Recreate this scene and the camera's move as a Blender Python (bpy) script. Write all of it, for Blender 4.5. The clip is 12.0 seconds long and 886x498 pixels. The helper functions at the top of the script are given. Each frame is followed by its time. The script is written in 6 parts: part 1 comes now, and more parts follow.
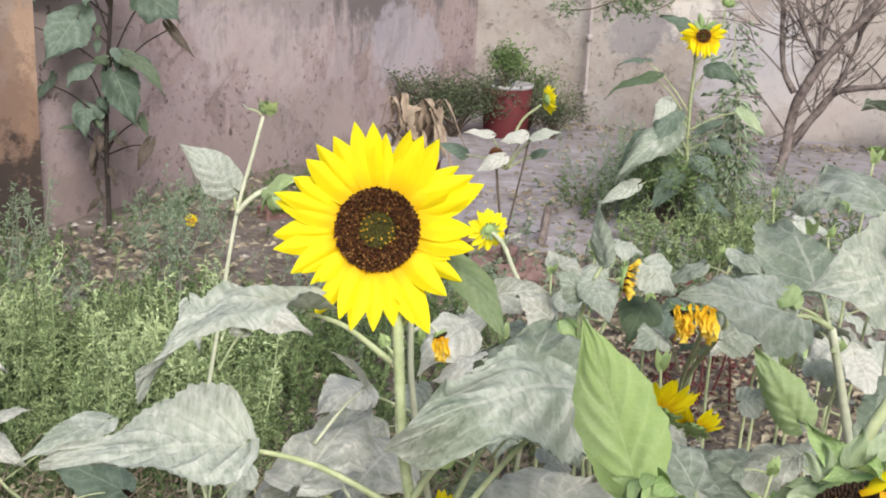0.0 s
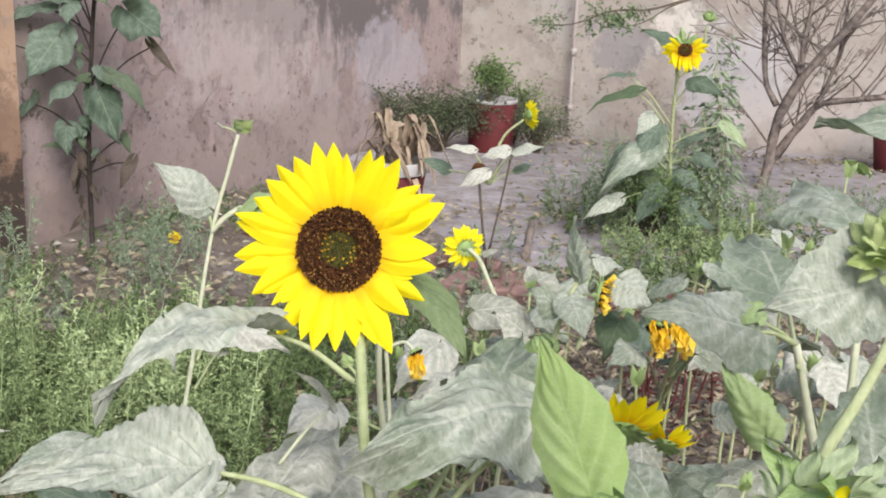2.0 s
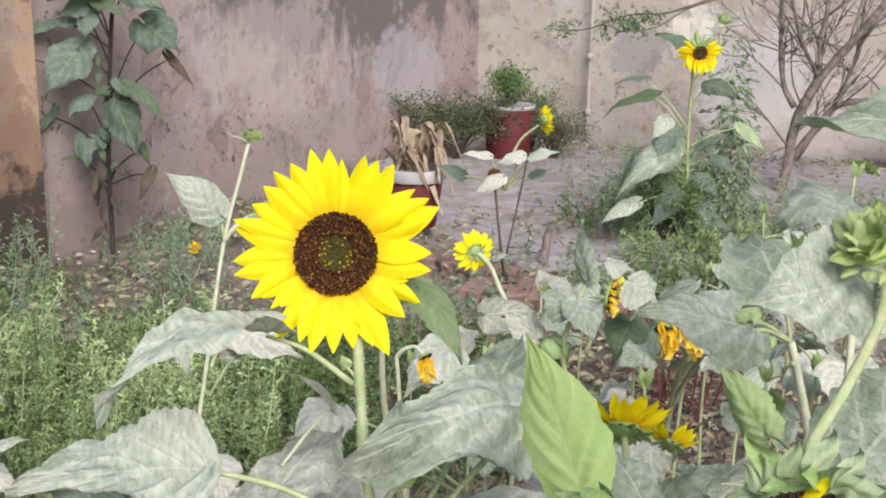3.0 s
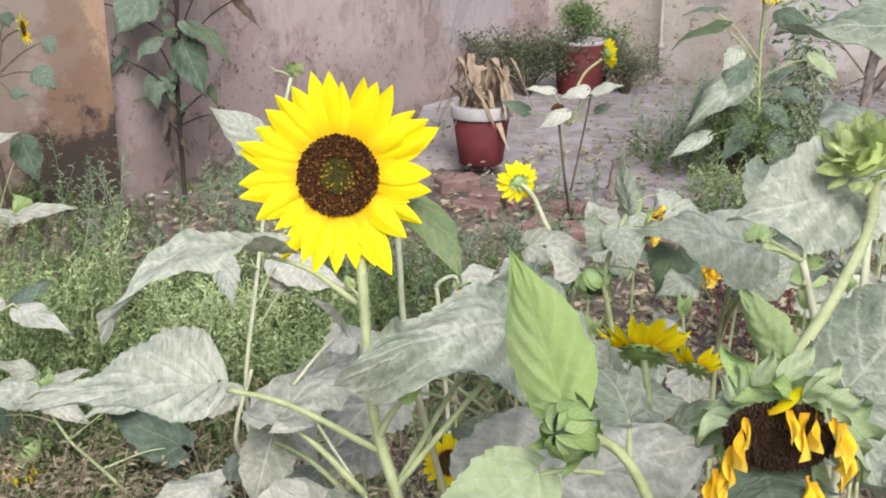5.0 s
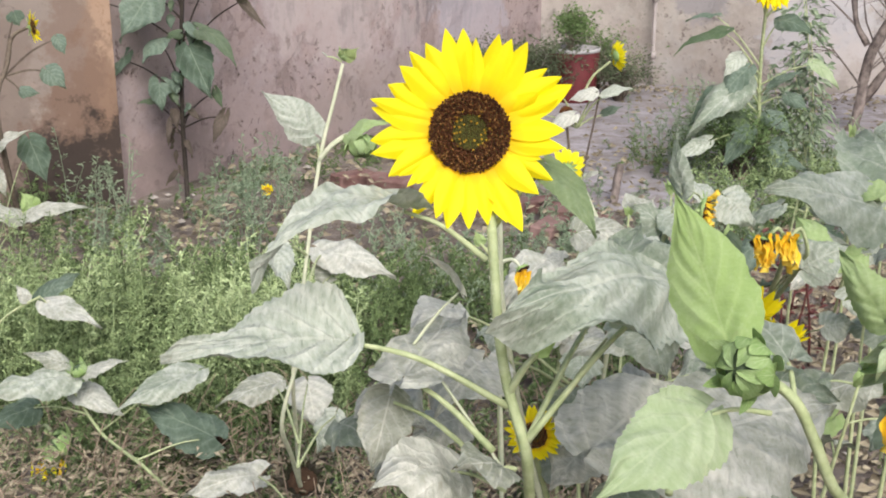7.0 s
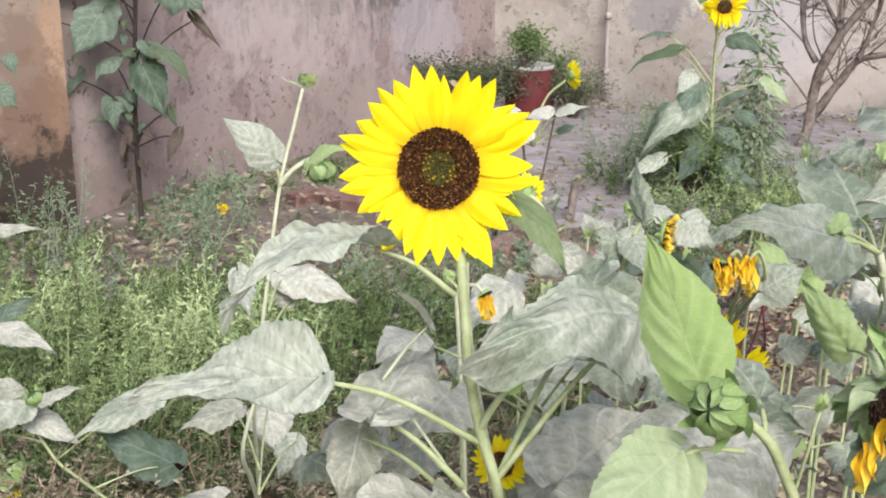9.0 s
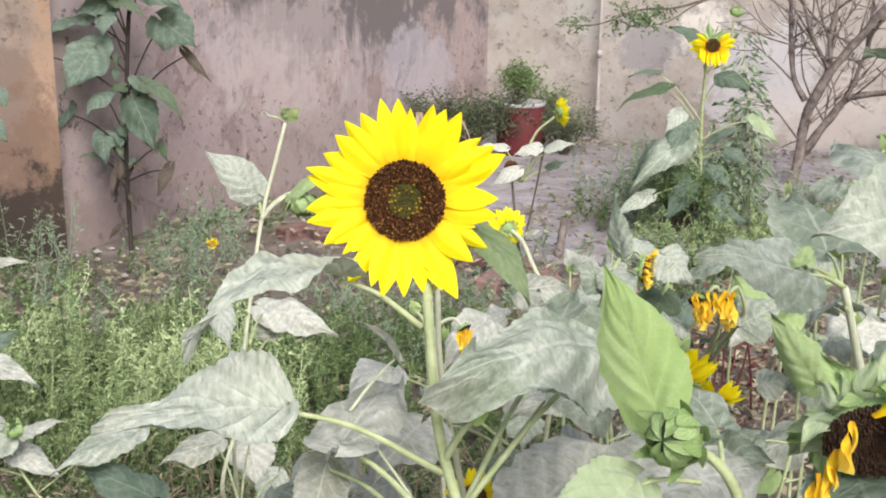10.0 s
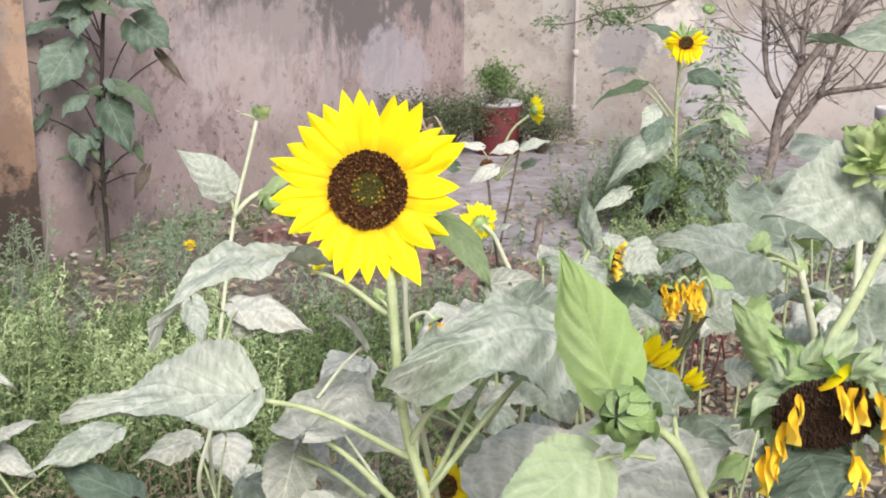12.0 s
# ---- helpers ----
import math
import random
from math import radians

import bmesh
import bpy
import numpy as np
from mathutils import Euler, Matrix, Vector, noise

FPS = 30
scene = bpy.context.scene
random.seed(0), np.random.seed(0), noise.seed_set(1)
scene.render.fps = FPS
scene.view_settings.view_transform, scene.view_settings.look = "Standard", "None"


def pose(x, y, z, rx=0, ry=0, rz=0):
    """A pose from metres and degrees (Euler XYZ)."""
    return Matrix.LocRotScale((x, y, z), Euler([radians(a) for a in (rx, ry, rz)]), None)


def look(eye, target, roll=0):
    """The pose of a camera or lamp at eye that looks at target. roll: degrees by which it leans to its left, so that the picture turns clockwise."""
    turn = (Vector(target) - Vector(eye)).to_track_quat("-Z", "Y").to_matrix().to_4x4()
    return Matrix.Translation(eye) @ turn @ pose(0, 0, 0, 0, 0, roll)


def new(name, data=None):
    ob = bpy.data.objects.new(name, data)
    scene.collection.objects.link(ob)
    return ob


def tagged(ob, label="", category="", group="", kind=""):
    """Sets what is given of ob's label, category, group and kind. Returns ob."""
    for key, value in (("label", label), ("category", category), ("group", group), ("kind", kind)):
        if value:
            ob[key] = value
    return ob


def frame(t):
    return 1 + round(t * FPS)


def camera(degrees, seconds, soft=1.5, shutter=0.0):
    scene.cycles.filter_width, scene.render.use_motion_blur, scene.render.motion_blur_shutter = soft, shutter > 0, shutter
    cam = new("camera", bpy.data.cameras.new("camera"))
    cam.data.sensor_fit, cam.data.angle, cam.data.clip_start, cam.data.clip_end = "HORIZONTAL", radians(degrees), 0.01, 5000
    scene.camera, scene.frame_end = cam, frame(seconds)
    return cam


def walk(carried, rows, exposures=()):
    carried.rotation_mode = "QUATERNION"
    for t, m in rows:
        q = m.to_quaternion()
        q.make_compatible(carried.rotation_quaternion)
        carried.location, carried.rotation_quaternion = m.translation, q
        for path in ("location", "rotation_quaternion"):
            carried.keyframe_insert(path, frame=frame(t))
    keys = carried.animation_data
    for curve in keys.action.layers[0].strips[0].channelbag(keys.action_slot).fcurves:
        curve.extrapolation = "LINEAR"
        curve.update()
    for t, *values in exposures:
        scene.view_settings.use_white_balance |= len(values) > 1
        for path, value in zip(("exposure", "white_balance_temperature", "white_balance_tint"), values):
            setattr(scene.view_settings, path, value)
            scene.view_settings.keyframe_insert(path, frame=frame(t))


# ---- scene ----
cam = camera(42.0, 12.0, soft=1.95)
PATH = [
    (0.0, pose(-0.000, 0.000, 1.500, 74.00, -2.50, 0.00)),
    (0.5, pose(-0.016, 0.002, 1.482, 74.26, -2.43, -0.10)),
    (1.0, pose(0.007, -0.002, 1.491, 73.61, -2.30, -0.63)),
    (1.5, pose(-0.003, 0.008, 1.472, 73.93, -2.11, -0.78)),
    (2.0, pose(0.025, 0.002, 1.505, 74.74, -2.21, -0.63)),
    (2.5, pose(0.046, -0.008, 1.503, 74.88, -1.76, -0.49)),
    (3.0, pose(0.051, -0.018, 1.507, 75.07, -1.14, 0.27)),
    (3.5, pose(0.050, -0.028, 1.497, 74.44, -0.79, 1.91)),
    (3.7, pose(0.083, -0.022, 1.495, 73.61, -0.49, 2.83)),
    (5.3, pose(0.127, -0.035, 1.491, 72.04, 0.52, 4.01)),
    (5.5, pose(0.102, -0.057, 1.493, 71.97, 0.33, 3.65)),
    (6.0, pose(0.066, -0.038, 1.476, 72.29, 0.10, 3.34)),
    (6.5, pose(0.006, -0.057, 1.473, 71.98, 0.05, 3.07)),
    (7.0, pose(-0.021, -0.062, 1.442, 72.83, -0.04, 2.79)),
    (7.2, pose(0.026, -0.071, 1.450, 73.69, 0.06, 2.73)),
    (8.8, pose(-0.019, -0.059, 1.461, 73.38, -0.11, 0.90)),
    (9.0, pose(-0.036, -0.054, 1.462, 73.51, -0.30, 0.48)),
    (9.5, pose(-0.018, -0.074, 1.465, 75.46, -0.35, 0.29)),
    (10.0, pose(-0.008, -0.063, 1.460, 75.32, -0.62, 0.32)),
    (10.5, pose(-0.037, -0.068, 1.454, 75.38, -0.72, 0.26)),
    (11.0, pose(-0.003, -0.072, 1.458, 75.64, -0.57, -0.01)),
    (11.5, pose(-0.020, -0.065, 1.460, 76.34, -0.37, -0.42)),
    (12.0, pose(0.010, -0.086, 1.452, 75.42, -0.17, -0.76)),
]
walk(cam, PATH, exposures=((0.0, 0.60, 6500, 8), (7.0, 0.66, 6500, 8), (12.0, 0.77, 6500, 8)))

# ---- sky and sun: a bright hazy late day, the yard in open shade ----
world = bpy.data.worlds.new("sky")
scene.world = world
world.use_nodes = True
wn = world.node_tree.nodes
sky = wn.new("ShaderNodeTexSky")
sky.sky_type, sky.sun_disc = "NISHITA", False
sky.sun_elevation, sky.sun_rotation = radians(42), radians(164)
sky.air_density, sky.dust_density = 1.0, 4.0
world.node_tree.links.new(sky.outputs[0], wn["Background"].inputs[0])
wn["Background"].inputs[1].default_value = 0.104
sun = new("sun", bpy.data.lights.new("sun", "SUN"))
sun.data.energy, sun.data.angle, sun.data.color = 2.6, radians(35), (1.0, 0.97, 0.93)
sun.matrix_basis = look((1.6, -5.6, 5.2), (0, 0, 0))


# ---- materials ----
def nodes_of(name, rough=0.8):
    m = bpy.data.materials.new(name)
    m.use_nodes = True
    b = m.node_tree.nodes["Principled BSDF"]
    b.inputs["Roughness"].default_value = rough
    b.inputs["Specular IOR Level"].default_value = 0.3
    return m, m.node_tree.nodes, m.node_tree.links, b


def n_noise(N, L, coords, scale, detail=4.0, rough=0.6):
    n = N.new("ShaderNodeTexNoise")
    n.inputs["Scale"].default_value, n.inputs["Detail"].default_value, n.inputs["Roughness"].default_value = scale, detail, rough
    if coords is not None:
        L.new(coords, n.inputs["Vector"])
    return n.outputs["Fac"]


def n_ramp(N, L, fac, stops):
    r = N.new("ShaderNodeValToRGB")
    e = r.color_ramp.elements
    while len(e) < len(stops):
        e.new(0.5)
    for el, (p, c) in zip(e, stops):
        el.position = p
        el.color = (*c, 1) if not isinstance(c, (int, float)) else (c, c, c, 1)
    L.new(fac, r.inputs[0])
    return r.outputs[0]


def n_mix(N, L, fac, a, b, mode="MIX"):
    m = N.new("ShaderNodeMix")
    m.data_type, m.blend_type = "RGBA", mode
    for socket, v in ((m.inputs[0], fac), (m.inputs[6], a), (m.inputs[7], b)):
        if isinstance(v, (int, float)):
            socket.default_value = v
        elif isinstance(v, tuple):
            socket.default_value = (*v, 1)
        else:
            L.new(v, socket)
    return m.outputs[2]


def n_math(N, L, op, a, b=0.0, c=0.0):
    m = N.new("ShaderNodeMath")
    m.operation = op
    for socket, v in zip(m.inputs, (a, b, c)):
        if isinstance(v, (int, float)):
            socket.default_value = v
        else:
            L.new(v, socket)
    return m.outputs[0]


def n_bump(N, L, b, height, strength=0.5, dist=0.01):
    k = N.new("ShaderNodeBump")
    k.inputs["Strength"].default_value, k.inputs["Distance"].default_value = strength, dist
    L.new(height, k.inputs["Height"])
    L.new(k.outputs[0], b.inputs["Normal"])


def sheer(m, N, L, b, color, amount):
    """Let light through a thin leaf or petal."""
    t = N.new("ShaderNodeBsdfTranslucent")
    if isinstance(color, tuple):
        t.inputs[0].default_value = (*color, 1)
    else:
        L.new(color, t.inputs[0])
    mx = N.new("ShaderNodeMixShader")
    mx.inputs[0].default_value = amount
    L.new(b.outputs[0], mx.inputs[1])
    L.new(t.outputs[0], mx.inputs[2])
    L.new(mx.outputs[0], N["Material Output"].inputs[0])


def leaf_material(name, deep, dust, vein, amount=0.5, thin=0.2, ridges=0.30, ribbing=0.55, relief=0.6):
    """A broad leaf: blade colour, pale mildew in clouds, paler ribs along the leaf's own length and width."""
    m, N, L, b = nodes_of(name, 0.75)
    uv = N.new("ShaderNodeUVMap").outputs[0]
    pos = N.new("ShaderNodeNewGeometry").outputs["Position"]
    rnd = N.new("ShaderNodeObjectInfo").outputs["Random"]
    sep = N.new("ShaderNodeSeparateXYZ")
    L.new(uv, sep.inputs[0])
    u, v = sep.outputs[0], sep.outputs[1]
    a = n_math(N, L, "ABSOLUTE", n_math(N, L, "MULTIPLY_ADD", v, 2.0, -1.0))
    mid = n_math(N, L, "LESS_THAN", a, 0.035)
    warp = n_math(N, L, "MULTIPLY_ADD", n_noise(N, L, pos, 25, 2), 0.16, -0.08)
    saw = n_math(N, L, "FRACT", n_math(N, L, "MULTIPLY", n_math(N, L, "ADD", warp, n_math(N, L, "SUBTRACT", u, n_math(N, L, "MULTIPLY", a, 0.42))), 5.0))
    tri = n_math(N, L, "ABSOLUTE", n_math(N, L, "SUBTRACT", saw, 0.5))
    side = n_ramp(N, L, tri, ((0.0, 1.0), (0.13, 0.0)))
    ribs = n_math(N, L, "MAXIMUM", mid, n_math(N, L, "MULTIPLY", side, 0.55))
    big, fine = n_noise(N, L, pos, 14, 4), n_noise(N, L, pos, 120, 3)
    cloud = n_math(N, L, "ADD", n_math(N, L, "MULTIPLY", big, 0.75), n_math(N, L, "MULTIPLY", fine, 0.35))
    cloud = n_math(N, L, "ADD", cloud, n_math(N, L, "MULTIPLY_ADD", rnd, 0.3, -0.15))
    f = n_ramp(N, L, cloud, ((0.36, 0.0), (0.72, 1.0)))
    f = n_math(N, L, "MULTIPLY", f, amount * 1.6)
    f.node.use_clamp = True
    col = n_mix(N, L, f, deep, dust)
    streak = N.new("ShaderNodeMapping")
    streak.inputs["Scale"].default_value = (26, 5, 1)
    streak.inputs["Rotation"].default_value = (0, 0, 0.5)
    L.new(uv, streak.inputs[0])
    lines = n_ramp(N, L, n_noise(N, L, streak.outputs[0], 1.0, 4), ((0.4, 0.0), (0.62, 1.0)))
    col = n_mix(N, L, n_math(N, L, "MULTIPLY", lines, 0.42), col, deep)
    net = N.new("ShaderNodeTexVoronoi")
    net.feature = "DISTANCE_TO_EDGE"
    net.inputs["Scale"].default_value = 1.0
    grid = N.new("ShaderNodeMapping")
    grid.inputs["Scale"].default_value = (26, 18, 1)
    L.new(uv, grid.inputs[0])
    L.new(grid.outputs[0], net.inputs["Vector"])
    mesh_lines = n_ramp(N, L, net.outputs["Distance"], ((0.0, 1.0), (0.14, 0.0)))
    col = n_mix(N, L, n_math(N, L, "MULTIPLY", mesh_lines, 0.08), col, vein)
    dusting = n_ramp(N, L, n_noise(N, L, pos, 260, 3), ((0.55, 0.0), (0.7, 1.0)))
    col = n_mix(N, L, n_math(N, L, "MULTIPLY", dusting, 0.3), col, dust)
    # Quilting shade put into the colour: darker between the ribs and in creases.
    between = n_ramp(N, L, tri, ((0.1, 0.0), (0.5, 1.0)))
    col = n_mix(N, L, n_math(N, L, "MULTIPLY", between, 0.34), col, deep)
    crease = n_ramp(N, L, n_noise(N, L, streak.outputs[0], 2.3, 6, 0.7), ((0.36, 1.0), (0.46, 0.0)))
    col = n_mix(N, L, n_math(N, L, "MULTIPLY", crease, ridges), col, deep)
    col = n_mix(N, L, n_math(N, L, "MULTIPLY", ribs, ribbing), col, vein)
    spots = n_ramp(N, L, n_noise(N, L, pos, 60, 2), ((0.68, 0.0), (0.76, 1.0)))
    col = n_mix(N, L, n_math(N, L, "MULTIPLY", spots, 0.25), col, (0.16, 0.12, 0.07))
    L.new(col, b.inputs["Base Color"])
    h = n_math(N, L, "ADD", n_math(N, L, "MULTIPLY", ribs, -0.6), n_math(N, L, "MULTIPLY", n_noise(N, L, pos, 90, 4), 0.7))
    h = n_math(N, L, "ADD", h, n_math(N, L, "ADD", n_math(N, L, "MULTIPLY", lines, -0.22), n_math(N, L, "ADD", n_math(N, L, "MULTIPLY", mesh_lines, 0.06), n_math(N, L, "MULTIPLY", crease, -0.25))))
    n_bump(N, L, b, h, relief, 0.0045)
    sheer(m, N, L, b, n_mix(N, L, 0.5, col, (0.25, 0.4, 0.05)), thin)
    return m


def plain_material(name, c1, c2, scale=30, rough=0.8, bump=0.4, dist=0.003, island=False, thin=0.0):
    m, N, L, b = nodes_of(name, rough)
    g = N.new("ShaderNodeNewGeometry")
    k = n_noise(N, L, g.outputs["Position"], scale, 5)
    f = n_ramp(N, L, k, ((0.3, 0.0), (0.7, 1.0)))
    if island:
        f = n_math(N, L, "ADD", n_math(N, L, "MULTIPLY", f, 0.4), n_math(N, L, "MULTIPLY", g.outputs["Random Per Island"], 0.6))
    else:
        rnd = N.new("ShaderNodeObjectInfo").outputs["Random"]
        f = n_math(N, L, "ADD", n_math(N, L, "MULTIPLY", f, 0.75), n_math(N, L, "MULTIPLY", rnd, 0.25))
    col = n_mix(N, L, f, c1, c2)
    L.new(col, b.inputs["Base Color"])
    n_bump(N, L, b, n_noise(N, L, g.outputs["Position"], scale * 5, 4), bump, dist)
    if thin:
        sheer(m, N, L, b, col, thin)
    return m


def petal_material(name, root, body, tip, thin=0.25):
    m, N, L, b = nodes_of(name, 0.6)
    uv = N.new("ShaderNodeUVMap").outputs[0]
    sep = N.new("ShaderNodeSeparateXYZ")
    L.new(uv, sep.inputs[0])
    rnd = N.new("ShaderNodeObjectInfo").outputs["Random"]
    col = n_ramp(N, L, sep.outputs[0], ((0.0, root), (0.35, body), (1.0, tip)))
    lines = n_noise(N, L, n_math(N, L, "MULTIPLY", sep.outputs[1], 1.0), 22, 1)
    col = n_mix(N, L, n_math(N, L, "MULTIPLY", lines, 0.22), col, root)
    col = n_mix(N, L, n_math(N, L, "MULTIPLY", rnd, 0.25), col, body)
    L.new(col, b.inputs["Base Color"])
    n_bump(N, L, b, lines, 0.35, 0.002)
    sheer(m, N, L, b, col, thin)
    return m


DUSTY = leaf_material("dusty_leaf", (0.165, 0.207, 0.157), (0.51, 0.535, 0.487), (0.57, 0.585, 0.515), 0.76, 0.2, 0.26, 0.38, 0.6)
PALE = leaf_material("bleached_leaf", (0.25, 0.265, 0.22), (0.61, 0.61, 0.575), (0.65, 0.65, 0.59), 0.85)
GREEN = leaf_material("fresh_leaf", (0.27, 0.38, 0.14), (0.42, 0.52, 0.29), (0.45, 0.55, 0.27), 0.6, 0.3, 0.12, 0.3, 0.22)
SAGE = leaf_material("sage_leaf", (0.24, 0.32, 0.17), (0.41, 0.475, 0.33), (0.45, 0.52, 0.34), 0.75, 0.25, 0.15, 0.35, 0.3)
# DARK and MIDGREEN are darker leaf copies, with shade put into their colour.
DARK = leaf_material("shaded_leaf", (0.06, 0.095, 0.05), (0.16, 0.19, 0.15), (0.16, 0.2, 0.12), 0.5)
MIDGREEN = leaf_material("half_shaded_leaf", (0.115, 0.165, 0.075), (0.27, 0.33, 0.20), (0.28, 0.34, 0.19), 0.5, 0.25, 0.12, 0.3, 0.3)
FARLEAF = leaf_material("far_leaf", (0.055, 0.085, 0.062), (0.195, 0.25, 0.21), (0.22, 0.27, 0.205), 0.6)
DRYLEAF = leaf_material("dry_leaf", (0.055, 0.04, 0.035), (0.17, 0.135, 0.12), (0.14, 0.11, 0.09), 0.5)
STEM = plain_material("green_stem", (0.24, 0.29, 0.14), (0.44, 0.48, 0.30), 60, 0.7)
PALESTEM = plain_material("pale_stem", (0.36, 0.40, 0.27), (0.55, 0.56, 0.44), 60, 0.7)
BROWNSTEM = plain_material("brown_stem", (0.06, 0.045, 0.038), (0.16, 0.13, 0.10), 60, 0.85)
DARKSTEM = plain_material("dark_stem", (0.014, 0.011, 0.010), (0.055, 0.044, 0.036), 60, 0.85)
REDSTEM = plain_material("red_stem", (0.06, 0.018, 0.018), (0.16, 0.052, 0.050), 60, 0.7)
# PETAL's orange root is painted shade, where the rays crowd near the disc.
PETAL = petal_material("yellow_petal", (0.83, 0.46, 0.004), (0.91, 0.775, 0.005), (0.94, 0.84, 0.008), 0.37)
ORANGE = petal_material("withered_petal", (0.66, 0.32, 0.01), (0.92, 0.62, 0.03), (0.90, 0.70, 0.12))
DISC = plain_material("dark_florets", (0.020, 0.008, 0.004), (0.15, 0.055, 0.016), 300, 0.9, island=True)
POLLEN = plain_material("pollen_florets", (0.32, 0.17, 0.01), (0.55, 0.36, 0.03), 300, 0.9, island=True)
TANFLORET = plain_material("tan_florets", (0.16, 0.07, 0.02), (0.34, 0.19, 0.06), 300, 0.9, island=True)
DEADLEAF = leaf_material("charred_sepal", (0.018, 0.013, 0.012), (0.085, 0.065, 0.058), (0.06, 0.045, 0.04), 0.5)
DEAD = plain_material("dead_florets", (0.016, 0.009, 0.006), (0.075, 0.042, 0.025), 300, 0.95, island=True)
CORE = plain_material("green_florets", (0.03, 0.026, 0.008), (0.115, 0.105, 0.02), 300, 0.9, island=True)
BRACT = leaf_material("bract", (0.26, 0.40, 0.13), (0.48, 0.60, 0.34), (0.56, 0.66, 0.42), 0.55)
# The dark ends of both weed tones put the shade of gaps into leaf colour.
WEED = plain_material("weed_leaves", (0.018, 0.038, 0.010), (0.46, 0.58, 0.29), 4, 0.8, island=True, thin=0.12)
WEEDDARK = plain_material("gap_shade_weed_leaves", (0.018, 0.034, 0.011), (0.205, 0.285, 0.118), 5, 0.8, island=True, thin=0.08)
SHRUB = plain_material("shrub_leaves", (0.04, 0.075, 0.03), (0.20, 0.28, 0.14), 8, 0.75, island=True, thin=0.15)
BARK = plain_material("grey_bark", (0.055, 0.043, 0.04), (0.30, 0.25, 0.235), 22, 0.9, 0.8, 0.01)
RED = plain_material("red_pot_paint", (0.060, 0.010, 0.013), (0.125, 0.022, 0.026), 9, 0.75)
WHITE = plain_material("white_pot_paint", (0.26, 0.25, 0.26), (0.46, 0.45, 0.47), 9, 0.8)
POTSOIL = plain_material("pot_soil", (0.25, 0.22, 0.2), (0.5, 0.47, 0.45), 40, 0.95)
BRICK = plain_material("worn_brick", (0.11, 0.052, 0.047), (0.27, 0.18, 0.168), 14, 0.9, 0.6, 0.006)
STONE = plain_material("stone", (0.25, 0.22, 0.2), (0.5, 0.47, 0.44), 30, 0.9, 0.6, 0.006)
LITTER = plain_material("dead_leaves", (0.075, 0.058, 0.043), (0.40, 0.35, 0.255), 12, 0.9, island=True)
BRISTLE = plain_material("bristle", (0.5, 0.54, 0.42), (0.68, 0.7, 0.6), 60, 0.6)
IRON = plain_material("painted_pipe", (0.26, 0.23, 0.23), (0.40, 0.36, 0.355), 12, 0.6)


